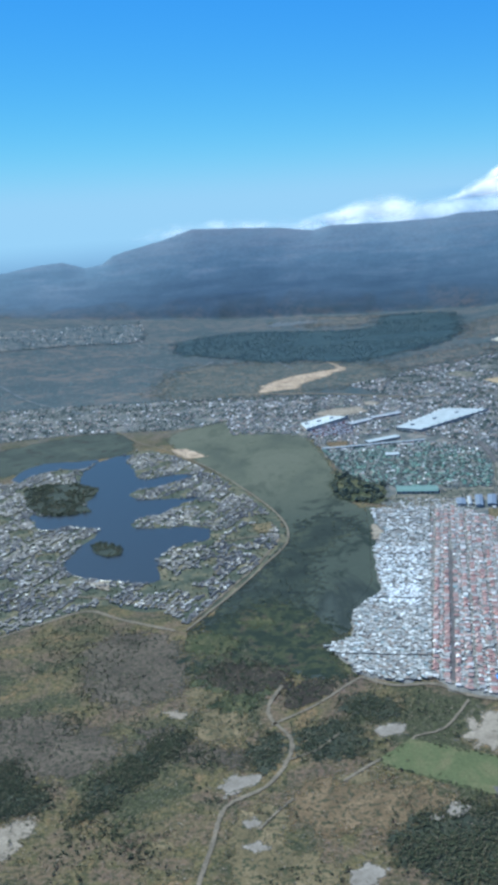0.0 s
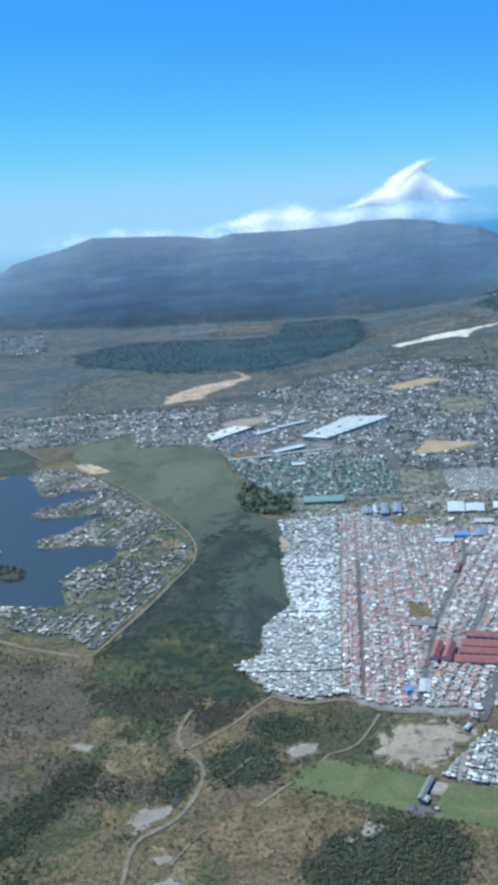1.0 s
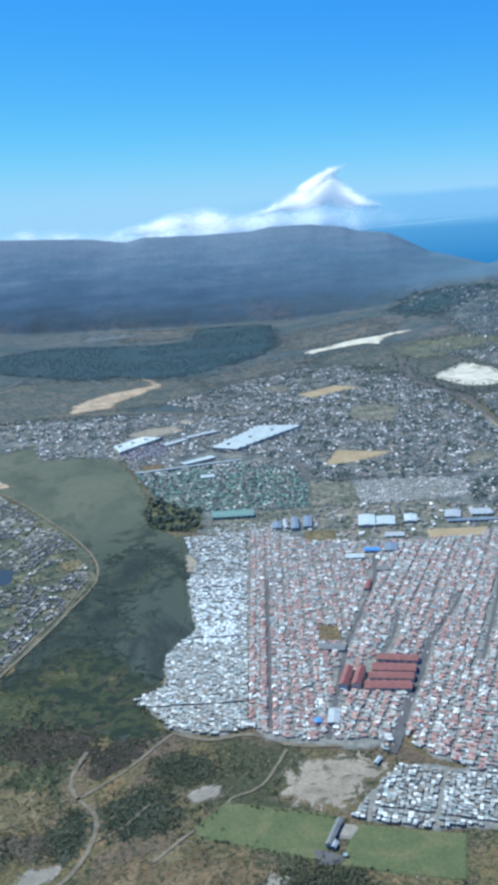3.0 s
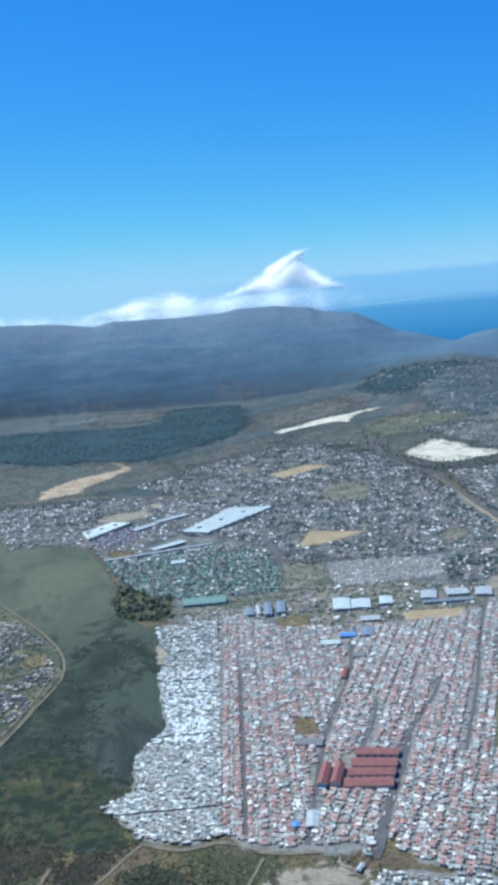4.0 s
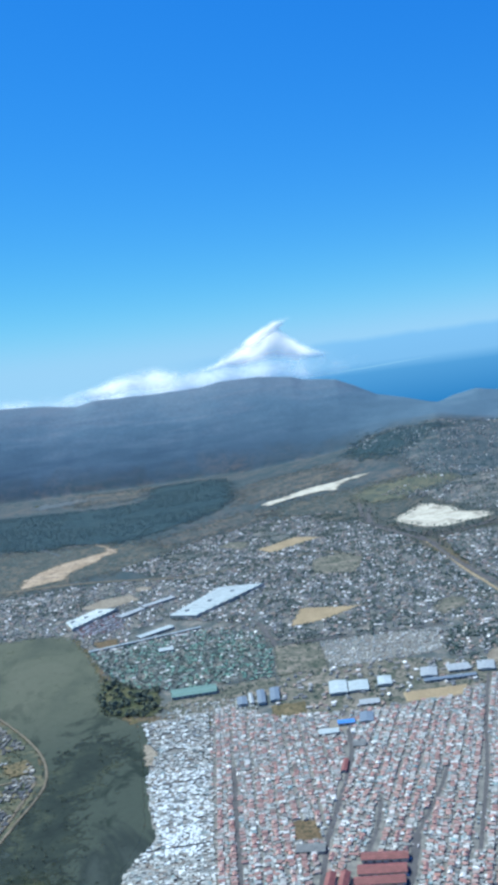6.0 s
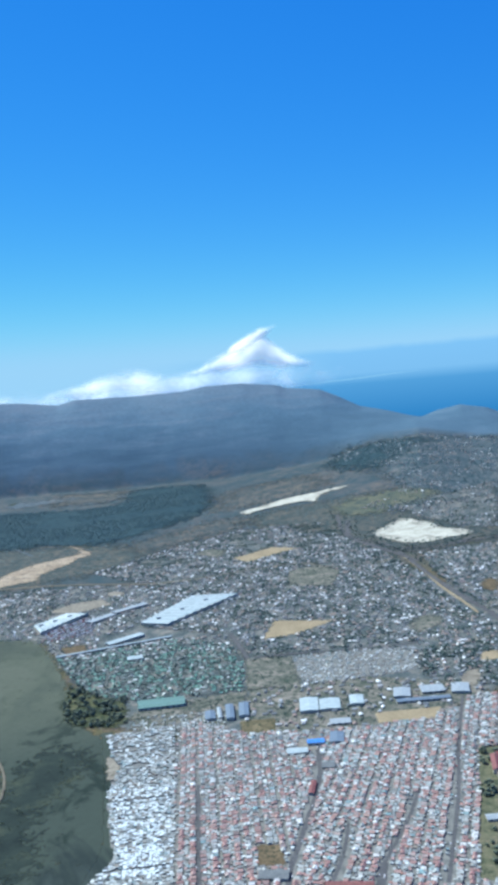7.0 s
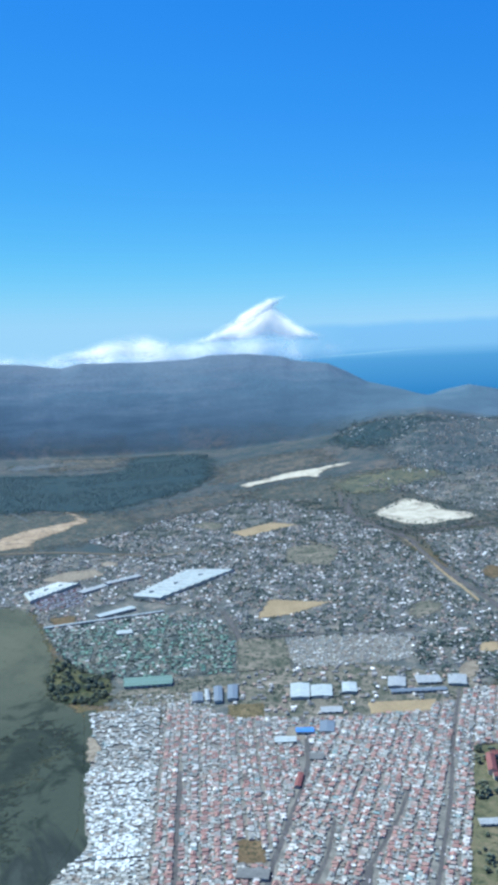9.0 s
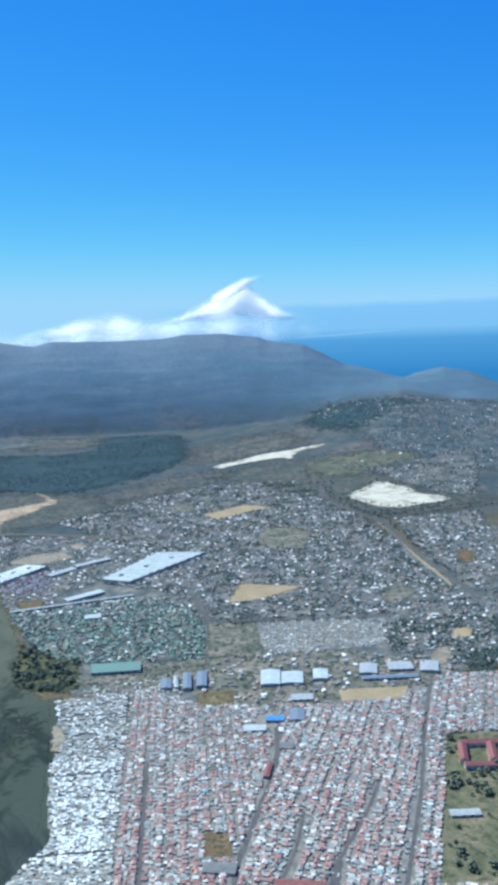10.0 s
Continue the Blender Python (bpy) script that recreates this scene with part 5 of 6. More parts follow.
# township: rows of small houses back to back, with shacks in the yards between
def east_of_b(p):
    for (x0, y0), (x1, y1) in zip(STREET_B, STREET_B[1:]):
        if min(y0, y1) <= p[1] <= max(y0, y1):
            return p[0] > x0 + (p[1] - y0) / (y1 - y0) * (x1 - x0)
    return p[0] > STREET_B[0][0]


RED_ROW = [(145, 700), (210, 1017)]
town_kinds = kinds([(rng.uniform(3.8, 5.2), rng.uniform(3.0, 4.0), 1.7, rng.uniform(0.8, 1.1)) for _ in range(8)], WALLS, TILES_ONE)
red_kinds = kinds([(rng.uniform(4.0, 5.2), rng.uniform(3.2, 4.0), 1.7, rng.uniform(0.8, 1.1)) for _ in range(6)], WALLS, REDS_ONE)
heap = Heap()
made = 0
PERIOD = 20.0
for poly, angle, test in ((TOWN, radians(-13), lambda p: not east_of_b(p)), (TOWN, radians(-33), east_of_b), (TOWN_EAST, radians(-33), lambda p: not inside(p, TOWN)), (TOWN_N, radians(-33), lambda p: not inside(p, TOWN))):
    c, s = math.cos(angle), math.sin(angle)

    def lane_of(p):
        """How far a place lies into its block, across the lanes."""
        return (c * p[0] + s * p[1]) % PERIOD

    us = [c * x + s * y for x, y in poly]
    vs = [-s * x + c * y for x, y in poly]
    rows_at = []
    for k in range(int(min(us) // PERIOD), int(max(us) // PERIOD) + 1):
        for off in (5.0, 15.6):
            v = min(vs) + rng.uniform(0, 4)
            while v < max(vs):
                u = k * PERIOD + off + rng.uniform(-0.7, 0.7)
                rows_at.append((c * u - s * v, s * u + c * v))
                v += rng.uniform(5.3, 6.7)
    taken = set()
    for x, y in sorted(rows_at, key=lambda p: p[1]):
        p = (x, y)
        if not inside(p, poly) or not test(p) or not free(p) or inside(p, SHACKS) or rng.random() < 0.05:
            continue
        grey = noise.noise(Vector((x / 60, y / 60, 4))) * 0.5 + (0.62 if y > 985 - 0.12 * (x - 250) else 0.2)
        red = 0.85 if near_line(p, RED_ROW, 30) and not east_of_b(p) and y < 1020 else min(max(0.85 - grey, 0.14), 0.75)
        turn = angle + rng.choice((0, 0, 0, math.pi / 2)) + rng.gauss(0, 0.05)
        taken.add((int(x // 3), int(y // 3)))
        if made < 300:
            house_thing("township_house", x, y, turn, rng.choice(red_kinds if rng.random() < red else town_kinds), "small single-storey township house with a pitched roof", "house", "township houses", 0.45)
            made += 1
        else:
            heap.house(x, y, turn, rng.uniform(3.5, 5.1), rng.uniform(2.9, 3.9), 1.7, rng.uniform(0.7, 1.1), 0, 3 if rng.random() < red else rng.choice((1, 2)), 0.0, 0.45)
    for x, y, i, j in lattice(poly, angle, 3.2, 3.0, 0.3):
        p = (x, y)
        if not test(p) or not free(p) or inside(p, SHACKS) or (int(x // 3), int(y // 3)) in taken:
            continue
        w = lane_of(p)
        lane, yard = w < 1.7 or w > PERIOD - 1.2, 7.8 < w < 12.8
        if rng.random() > (0.22 if lane else 0.9 if yard else 0.66):
            continue
        heap.house(x, y, angle + rng.choice((0, math.pi / 2)) + rng.gauss(0, 0.1), rng.uniform(1.6, 3.0), rng.uniform(1.4, 2.3), rng.uniform(1.2, 1.5), rng.uniform(0.1, 0.3), 0, 1 if rng.random() < 0.3 else 2, 0.97, 0.45)
heap.done("township_houses", [WALLS, TILES, ZINC, REDS], "small red and grey roofed township houses in rows", "houses")

# estate houses round the lake
estate_kinds = kinds([(rng.uniform(3.2, 5.6), rng.uniform(2.2, 3.0), rng.uniform(1.1, 1.6), rng.uniform(0.5, 0.9)) for _ in range(8)], ESTATEWALL, ESTATEROOF)
heap = Heap()
made = 0
GREEN_GAPS = [(-20, 1120), (0, 1150), (-75, 1000)]
for x, y, i, j in sorted(lattice(ESTATE, radians(-25), 6.0, 5.2, 0.26), key=lambda p: p[1]):
    p = (x, y)
    wet = any(inside(p, q) for q in (LAKE, POND)) and not any(inside(p, q) for q in (PEN_A, PEN_B, PEN_C))
    if wet or inside(p, ISLE) or near_line(p, RIM_ROAD, 9) or (i % 6 == 2 and rng.random() < 0.7) or noise.noise(Vector((x / 45, y / 45, 9))) > 0.24 or rng.random() < 0.16 or any(math.hypot(x - a, y - c) < 24 for a, c in GREEN_GAPS):
        continue
    turn = radians(20) + 1.6 * noise.noise(Vector((x / 70, y / 70, 2))) + rng.choice((0, 0, 0, math.pi / 2)) + rng.gauss(0, 0.12)
    if made < 300:
        house_thing("villa", x, y, turn, rng.choice(estate_kinds), "white-walled lakeside house with a grey pitched roof", "house", "lakeside houses", 0.2 if not any(inside(p, q) for q in (PEN_A, PEN_B, PEN_C)) else 0.8)
        made += 1
    else:
        heap.house(x, y, turn, rng.uniform(3.2, 5.6), rng.uniform(2.2, 3.0), rng.uniform(1.1, 1.6), rng.uniform(0.5, 0.9), 0, 1, 0, 0.3)
heap.done("lakeside_houses", [ESTATEWALL, ESTATEROOFS], "white-walled houses with grey roofs beyond the lake", "houses")

# suburbs: the nearest one by one, the rest together
ONE = {SUBURBROOFS: roofing("suburb_roof", SUBURB_STOPS, False), GREENROOFS: roofing("green_roof", GREEN_STOPS, False), ZINC: ZINC_ONE}
SINGLE = {"suburb_houses": ("bungalow", "plastered suburban house with a pitched roof among trees"), "block_houses": ("row_house", "small pale-roofed house in a dense block"),
          "green_roofed_houses": ("green_roofed_house", "plastered house with a green-grey pitched roof"), "marsh_side_houses": ("cottage", "house in a leafy garden beyond the marsh"),
          "school_sheds": ("school_shed", "small pale-walled classroom on dusty grounds"), "grove_houses": ("cottage", "house half hidden by trees"), "far_town_houses": ("cottage", "far house of a seaside town"), "hillside_houses": ("cottage", "far house on a hillside")}
for name, poly, mats, du, dv, turn, skip, label in (
        ("suburb_houses", SUBURB, [WHITEWALL, SUBURBROOFS], 8.0, 7.6, -22, 0.4, "suburban houses with grey and brown roofs among trees"),
        ("suburb_houses", SUBURB_W, [WHITEWALL, SUBURBROOFS], 8.4, 8, -10, 0.5, "suburban houses and yards near the white-roofed mall"),
        ("block_houses", SUBURB_S, [WALLS, ZINC], 5.4, 5, -18, 0.22, "densely built pale-roofed houses"),
        ("block_houses", STRIP_N, [WALLS, ZINC], 5.5, 5, -12, 0.35, "small houses and sheds between shacks and green roofs"),
        ("green_roofed_houses", GREEN_ROOFS, [WHITEWALL, GREENROOFS], 7.4, 6.6, -12, 0.36, "houses with green roofs among trees"),
        ("suburb_houses", SUBURB_E, [WHITEWALL, SUBURBROOFS], 9, 8.4, -35, 0.45, "suburban houses beyond the main road"),
        ("suburb_houses", EAST_TOWN, [WHITEWALL, SUBURBROOFS], 9, 8.4, -35, 0.5, "suburban houses in leafy gardens"),
        ("marsh_side_houses", NW_TOWN, [WHITEWALL, SUBURBROOFS], 9.5, 9, 8, 0.76, "houses in leafy gardens beyond the marsh"),
        ("suburb_houses", TOWN_R, [WHITEWALL, SUBURBROOFS], 11, 12, -30, 0.5, "suburban houses above the quarry"),
        ("far_town_houses", FAR_TOWN, [WHITEWALL, SUBURBROOFS], 12, 15, -30, 0.5, "far houses of a seaside town"),
        ("hillside_houses", FAR_NW, [WHITEWALL, SUBURBROOFS], 17, 26, 10, 0.3, "far houses of a hillside settlement"),
        ("school_sheds", SCHOOLS, [WHITEWALL, SUBURBROOFS], 10, 9, -18, 0.6, "small sheds and classrooms on the school grounds"),
        ("grove_houses", GROVE_E, [WHITEWALL, SUBURBROOFS], 26, 22, -30, 0.55, "houses half hidden by trees")):
    heap = Heap()
    made = 0
    big = min(0.46, du / 20)
    singles = kinds([(big * rng.uniform(10, 16), big * rng.uniform(7.5, 10), big * 3.4, big * rng.uniform(1.5, 2.6)) for _ in range(6)], mats[0], ONE[mats[1]])
    for x, y, i, j in sorted(lattice(poly, radians(turn), du, dv, 0.36), key=lambda p: p[1]):
        if rng.random() < skip or not free((x, y)) or (du > 7 and rng.random() < 0.75 and (i + int(3 * noise.noise(Vector((x / 200, y / 200, 1))))) % 7 == 5) or (y > 2150 and noise.noise(Vector((x / 90, y / 140, 6))) > 0.12):
            continue
        aim = radians(turn) + rng.choice((0, math.pi / 2)) + rng.gauss(0, 0.15)
        if made < (45 if name == "suburb_houses" else 95) and y < 2300:
            house_thing(SINGLE[name][0], x, y, aim, rng.choice(singles), SINGLE[name][1], "house", name.replace("_", " "), 0.4)
            made += 1
            continue
        heap.house(x, y, aim, big * rng.uniform(10, 16), big * rng.uniform(7.5, 10), big * (3.4 if y < 2300 else 2.2), big * rng.uniform(1.5, 2.6), 0, 1, 0, 0.4 if y < 2300 else 1.7)
    heap.done(name, mats, label, "houses")


# ---- single large buildings ----
def block(name, quad, h, rise, wall_mat, roof_mat, label, category="building"):
    """A long building on four corners with a low pitched roof along its longer side."""
    q = [Vector(p) for p in quad]
    m = sum(q, Vector((0, 0))) / 4
    e = ((q[1] - q[0]) + (q[2] - q[3])) / 2
    f2 = ((q[3] - q[0]) + (q[2] - q[1])) / 2
    if e.length < f2.length:
        e, f2 = f2, e
    w2, d = e.length, f2.length
    root = new(name)
    root.matrix_world = Matrix.Translation((m.x, m.y, terrain(m.x, m.y) + 0.4)) @ Matrix.Rotation(math.atan2(e.y, e.x), 4, "Z")
    part("wall", shape_mesh("wall", wall_shape(w2, d, h, rise), wall_mat), root)
    part("roof", shape_mesh("roof", roof_shape(w2, d, h, rise, 0.5, 0.3), roof_mat), root)
    step = 7.0
    for k in range(int(w2 / step)):
        x = -w2 / 2 + (k + 0.5) * step
        win = shape_mesh("window", ([(x - 1.3, -d / 2 - 0.04, 1), (x + 1.3, -d / 2 - 0.04, 1), (x + 1.3, -d / 2 - 0.04, 2.2), (x - 1.3, -d / 2 - 0.04, 2.2), (x - 1.3, -d / 2, 1), (x + 1.3, -d / 2, 1), (x + 1.3, -d / 2, 2.2), (x - 1.3, -d / 2, 2.2)], [(0, 1, 2, 3), (0, 4, 5, 1), (3, 2, 6, 7), (1, 5, 6, 2), (4, 0, 3, 7)]), GLASS)
        part("window", win, root)
    return tagged(root, label, category)


GLASS, n, l, b = blank("window_glass", 0.1, 0, 0.5)
b.inputs["Base Color"].default_value = (0.03, 0.04, 0.05, 1)


def strip(a, b2, d):
    """Corners of a strip of width d along a line."""
    a, b2 = Vector(a), Vector(b2)
    s = (b2 - a).normalized()
    k = Vector((-s.y, s.x)) * d / 2
    return [tuple(a - k), tuple(b2 - k), tuple(b2 + k), tuple(a + k)]


for quad, mat, h, label in (
        ([(397, 1151), (418, 1143), (432, 1184), (411, 1192)], WHITEROOF, 6, "school hall with a white sheet roof"),
        ([(421, 1147), (445, 1137), (456, 1171), (433, 1178)], WHITEROOF, 5, "classroom block with a pale roof"),
        ([(460, 1144), (477, 1139), (487, 1167), (471, 1171)], WHITEROOF, 5, "classroom block with a white roof"),
        ([(416, 1099), (439, 1092), (444, 1106), (421, 1113)], GREYROOF, 4, "low school building with a grey roof"),
        ([(518, 1139), (537, 1133), (551, 1161), (530, 1166)], GREYROOF, 5, "workshop with a grey sheet roof"),
        ([(554, 1137), (582, 1128), (592, 1150), (564, 1158)], GREYROOF, 5, "wide hall with a grey sheet roof"),
        ([(588, 1118), (608, 1112), (623, 1139), (602, 1146)], GREYROOF, 5, "hall with a grey sheet roof"),
        ([(513, 1122), (577, 1104), (581, 1112), (517, 1130)], BLUESHEET, 5, "long low building with a blue-grey roof"),
        ([(343, 1044), (365, 1037), (368, 1049), (347, 1055)], WHITEROOF, 5, "bright white-roofed hall among houses"),
        ([(214, 1262), (272, 1250), (278, 1268), (218, 1281)], GREENSHEET, 6, "long hall with a dark green roof"),
        ([(216, 1283), (276, 1270), (279, 1279), (219, 1293)], GREENSHEET, 5, "long shed with a green roof"),
        ([(285, 1185), (297, 1182), (302, 1208), (291, 1211)], BLUESHEET, 5, "shed with a blue-grey roof"),
        ([(309, 1175), (319, 1173), (329, 1218), (320, 1220)], BLUESHEET, 5, "narrow shed with a blue-grey roof"),
        ([(326, 1176), (337, 1173), (349, 1216), (337, 1217)], BLUESHEET, 5, "shed with a dark blue-grey roof"),
        ([(233, 1476), (256, 1474), (258, 1488), (236, 1493)], WHITEROOF, 6, "white-roofed hall among green roofs"),
        ([(215, 1590), (279, 1618), (278, 1602), (217, 1574)], WHITEROOF, 6, "long warehouse with a pale roof"),
        ([(203, 1748), (253, 1781), (250, 1765), (203, 1732)], GREYROOF, 6, "warehouse with a grey roof near the mall"),
        ([(254, 1792), (322, 1822), (318, 1808), (254, 1776)], GREYROOF, 6, "long warehouse with a grey roof near the mall"),
        ([(301, 1181), (305, 1181), (312, 1215), (307, 1216)], GREYROOF, 5, "narrow shed with a grey roof"),
        ([(463, 836), (488, 829), (483, 821), (459, 828)], GREYROOF, 4, "low grey-roofed building among trees"),
        ([(246, 838), (269, 827), (266, 815), (243, 825)], DARKROOF, 4, "flat school hall with a dark grey roof"),
        ([(219, 718), (227, 714), (219, 693), (211, 698)], GREYROOF, 4, "workshop with a dark grey roof among houses"),
        ([(406, 1076), (421, 1070), (410, 1045), (396, 1050)], BLUESHEET, 5, "large hall with a blue-grey roof"),
        ([(369, 1008), (382, 1003), (378, 990), (366, 995)], DARKROOF, 4, "low hall with a dark roof among houses"),
        ([(344, 972), (349, 970), (337, 946), (332, 948)], REDSHEET, 4, "long narrow building with a red roof"),
        ([(228, 634), (234, 640), (236, 638), (230, 632)], WHITEROOF, 3, "small white-roofed shelter beside the road"),
        (CLUB, DARKROOF, 4, "clubhouse with a dark grey roof between two sports fields"),
        ([(168, 553), (170.5, 551.5), (174, 556.5), (171.5, 558)], GREYROOF, 3, "low annex beside the clubhouse"),
        ([(173.5, 543), (175, 542), (176, 543.5), (174.5, 544.5)], WHITEROOF, 3, "small white hut beside the paved court")):
    block("clubhouse" if quad is CLUB else "hall", quad, 0.62 * h, 0.8, WHITEWALL, mat, label)
block("row_building", strip((131, 1558), (321, 1569), 4.5), 3, 1.0, WHITEWALL, WHITEROOF, "very long white-roofed terrace")
block("tarpaulin_hall", [(202, 707), (207, 705), (206, 699), (201, 701)], 2.6, 0.6, WALLS, BLUETARP, "small shelter roofed with blue sheeting", "shelter")
block("tarpaulin_hall", [(372, 1058), (390, 1052), (393, 1062), (375, 1068)], 3.5, 1.0, WALLS, BLUETARP, "shelter roofed with bright blue sheeting", "shelter")

lo_l, hi_l, lo_r, hi_r = Vector((258, 741)), Vector((291, 795)), Vector((297, 727)), Vector((326, 779))
for k in (0.08, 0.36, 0.62, 0.93):
    block("school_block", strip(lo_l.lerp(hi_l, k), lo_r.lerp(hi_r, k), 13 if k in (0.08, 0.62) else 11), 3.6, 2.0, WALLS, REDSHEET, "long school block with a dark red roof", "school")
block("school_block", strip((241, 748), (257, 778), 7.5), 5, 2, WALLS, REDSHEET, "narrow school block with a dark red roof", "school")
block("school_block", strip((252, 745), (268, 774), 7.5), 5, 2, WALLS, REDSHEET, "school wing with a dark red roof", "school")
for a, b2 in (((537, 938), (575, 926)), ((515, 898), (552, 885)), ((534, 936), (518, 904)), ((560, 926), (545, 895))):
    block("college_block", strip(a, b2, 8), 5, 2, WALLS, REDSHEET, "red-roofed wing round a courtyard", "school")


def mall(outline, h, label, bays):
    """A flat-roofed shopping hall of bays, with plant boxes on the roof."""
    root = new("mall")
    root.location = (0, 0, 0.4)
    n = len(outline)
    v = [(x, y, k) for k in (0, h) for x, y in outline]
    part("wall", shape_mesh("wall", (v, [(i, (i + 1) % n, n + (i + 1) % n, n + i) for i in range(n)]), WHITEWALL), root)
    a, b2, c2, d = (Vector(outline[i]) for i in bays)
    for k in range(10):
        p, q, r, s = a.lerp(b2, k / 10), a.lerp(b2, (k + 0.93) / 10), d.lerp(c2, (k + 0.93) / 10), d.lerp(c2, k / 10)
        mid0, mid1 = p.lerp(q, 0.5), s.lerp(r, 0.5)
        v = [(*p, h + 0.1), (*q, h + 0.1), (*r, h + 0.1), (*s, h + 0.1), (*mid0, h + 1.6), (*mid1, h + 1.6)]
        part("roof_bay", shape_mesh("roof_bay", (v, [(0, 4, 5, 3), (4, 1, 2, 5), (0, 1, 4), (3, 5, 2)]), WHITEROOF), root)
        if k % 3 == 1:
            m = p.lerp(r, 0.3 + 0.04 * k)
            box = [(m.x + dx, m.y + dy, h + dz) for dz in (0.8, 3.4) for dx, dy in ((-4, -2.5), (4, -2.5), (4, 2.5), (-4, 2.5))]
            part("roof_plant", shape_mesh("roof_plant", (box, [(0, 1, 5, 4), (1, 2, 6, 5), (2, 3, 7, 6), (3, 0, 4, 7), (4, 5, 6, 7)]), GREYROOF), root, "grey plant box on the roof")
    return tagged(root, label, "shopping centre")


mall(MALL, 5, "huge shopping hall with a white ribbed roof", (0, 2, 3, 5))
mall(MALL_B, 5, "shopping hall with a white ribbed roof beside the marsh", (0, 1, 2, 3))

# ---- trees and bushes ----
ICO = bmesh.new()
bmesh.ops.create_icosphere(ICO, subdivisions=1, radius=1)
ICO_V = np.array([v.co[:] for v in ICO.verts])
ICO_F = np.array([[v.index for v in f.verts] for f in ICO.faces])
ICO.free()
nrng = np.random.RandomState(11)


OCT_V = np.array([(1, 0, 0), (-1, 0, 0), (0, 1, 0), (0, -1, 0), (0, 0, 1), (0, 0, -1)], dtype=float)
OCT_F = np.array([(0, 2, 4), (2, 1, 4), (1, 3, 4), (3, 0, 4), (2, 0, 5), (1, 2, 5), (3, 1, 5), (0, 3, 5)])


HALF_F = OCT_F[:4]


def crown_shape(clumps, spread, flat, low, fine=True, half=False):
    """A crown of uneven clumps of leaves."""
    vs, fs = [], []
    for k in range(clumps):
        a, d = nrng.uniform(0, 6.28), spread * math.sqrt(nrng.uniform(0, 1))
        centre = np.array([d * math.cos(a), d * math.sin(a), low + nrng.uniform(0, 1) * flat * (1.3 - d)])
        size = nrng.uniform(0.26, 0.5) * (1.15 - 0.5 * d)
        knob, sides = (ICO_V, ICO_F) if fine else (OCT_V, HALF_F if half else OCT_F)
        v = knob * nrng.uniform(0.6, 1.35, (len(knob), 1)) * size * np.array([1, 1, 0.8]) + centre
        fs.append(sides + sum(len(p) for p in vs))
        vs.append(v)
    return np.concatenate(vs), np.concatenate(fs)


BUSHES = [crown_shape(5, 0.8, 0.3, 0.12, False, True) for _ in range(10)]
PINES_S = [crown_shape(3, 0.5, 1.2, 0.4, False) for _ in range(6)]
TINY = [crown_shape(3, 0.7, 0.8, 0.4, False) for _ in range(10)]
SMALL = [crown_shape(5, 0.75, 0.9, 0.4, False) for _ in range(10)]
LOWTREES = [crown_shape(4, 0.75, 0.8, 0.35, False) for _ in range(12)]


def thicket(name, spots, shapes, mat, label, category):
    """Many crowns in one mesh; spots: x, y, radius, lift."""
    vs, fs, base = [], [], 0
    for x, y, r, lift in spots:
        v, f = shapes[nrng.randint(len(shapes))]
        a = nrng.uniform(0, 6.28)
        c, s = math.cos(a) * r, math.sin(a) * r
        out = np.stack([c * v[:, 0] - s * v[:, 1] + x, s * v[:, 0] + c * v[:, 1] + y, v[:, 2] * r * nrng.uniform(0.8, 1.25) + surface(x, y) + lift], 1)
        vs.append(out)
        fs.append(f + base)
        base += len(v)
    v, f = np.concatenate(vs), np.concatenate(fs)
    me = bpy.data.meshes.new(name)
    me.vertices.add(len(v))
    me.vertices.foreach_set("co", v.astype(np.float32).ravel())
    me.loops.add(f.size)
    me.loops.foreach_set("vertex_index", f.astype(np.int32).ravel())
    me.polygons.add(len(f))
    me.polygons.foreach_set("loop_start", np.arange(0, f.size, 3, dtype=np.int32))
    me.materials.append(mat)
    me.update(calc_edges=True)
    me.validate()
    return tagged(new(name, me), label, category, kind="stuff")


def strew(poly, count, r0, r1, clump=0.0, size=30.0, clear=0.0, lift=0.0):
    """Random spots in an outline, gathered in groups if wanted, off roads and fields."""
    xs, ys = [p[0] for p in poly], [p[1] for p in poly]
    out = []
    for _ in range(count * 4):
        if len(out) >= count:
            break
        p = (rng.uniform(min(xs), max(xs)), rng.uniform(min(ys), max(ys)))
        if not inside(p, poly) or (clump and noise.fractal(Vector((p[0] / size, p[1] / size, 5)), 1, 2, 3) + rng.uniform(-0.2, 0.2) < clump):
            continue
        if clear and (not free(p)):
            continue
        out.append((*p, r0 + (r1 - r0) * rng.random() ** 1.8, lift))
    return out


OPEN = [PAN_A, PAN_B, PAN_C, PAN_D, PAN_E, PAN_F, FIELD_A, FIELD_B, CLUB, SHACKS, TOWN, TOWN_EAST, SHACKS_EAST, MARSH, ESTATE, SANDLOT]
TRACKS = [(TRACK_A, 6), (TRACK_B, 4), (TRACK_C, 4), (TRACK_D, 5), (DIRT_ROAD, 5)]
FORELAND = [(-420, 400), (340, 330), (420, 560), (300, 720), (-20, 830), (-420, 850)]


def clear_of(spots):
    return [s for s in spots if not any(inside(s[:2], q) for q in OPEN) and not any(near_line(s[:2], line, d) for line, d in TRACKS)]


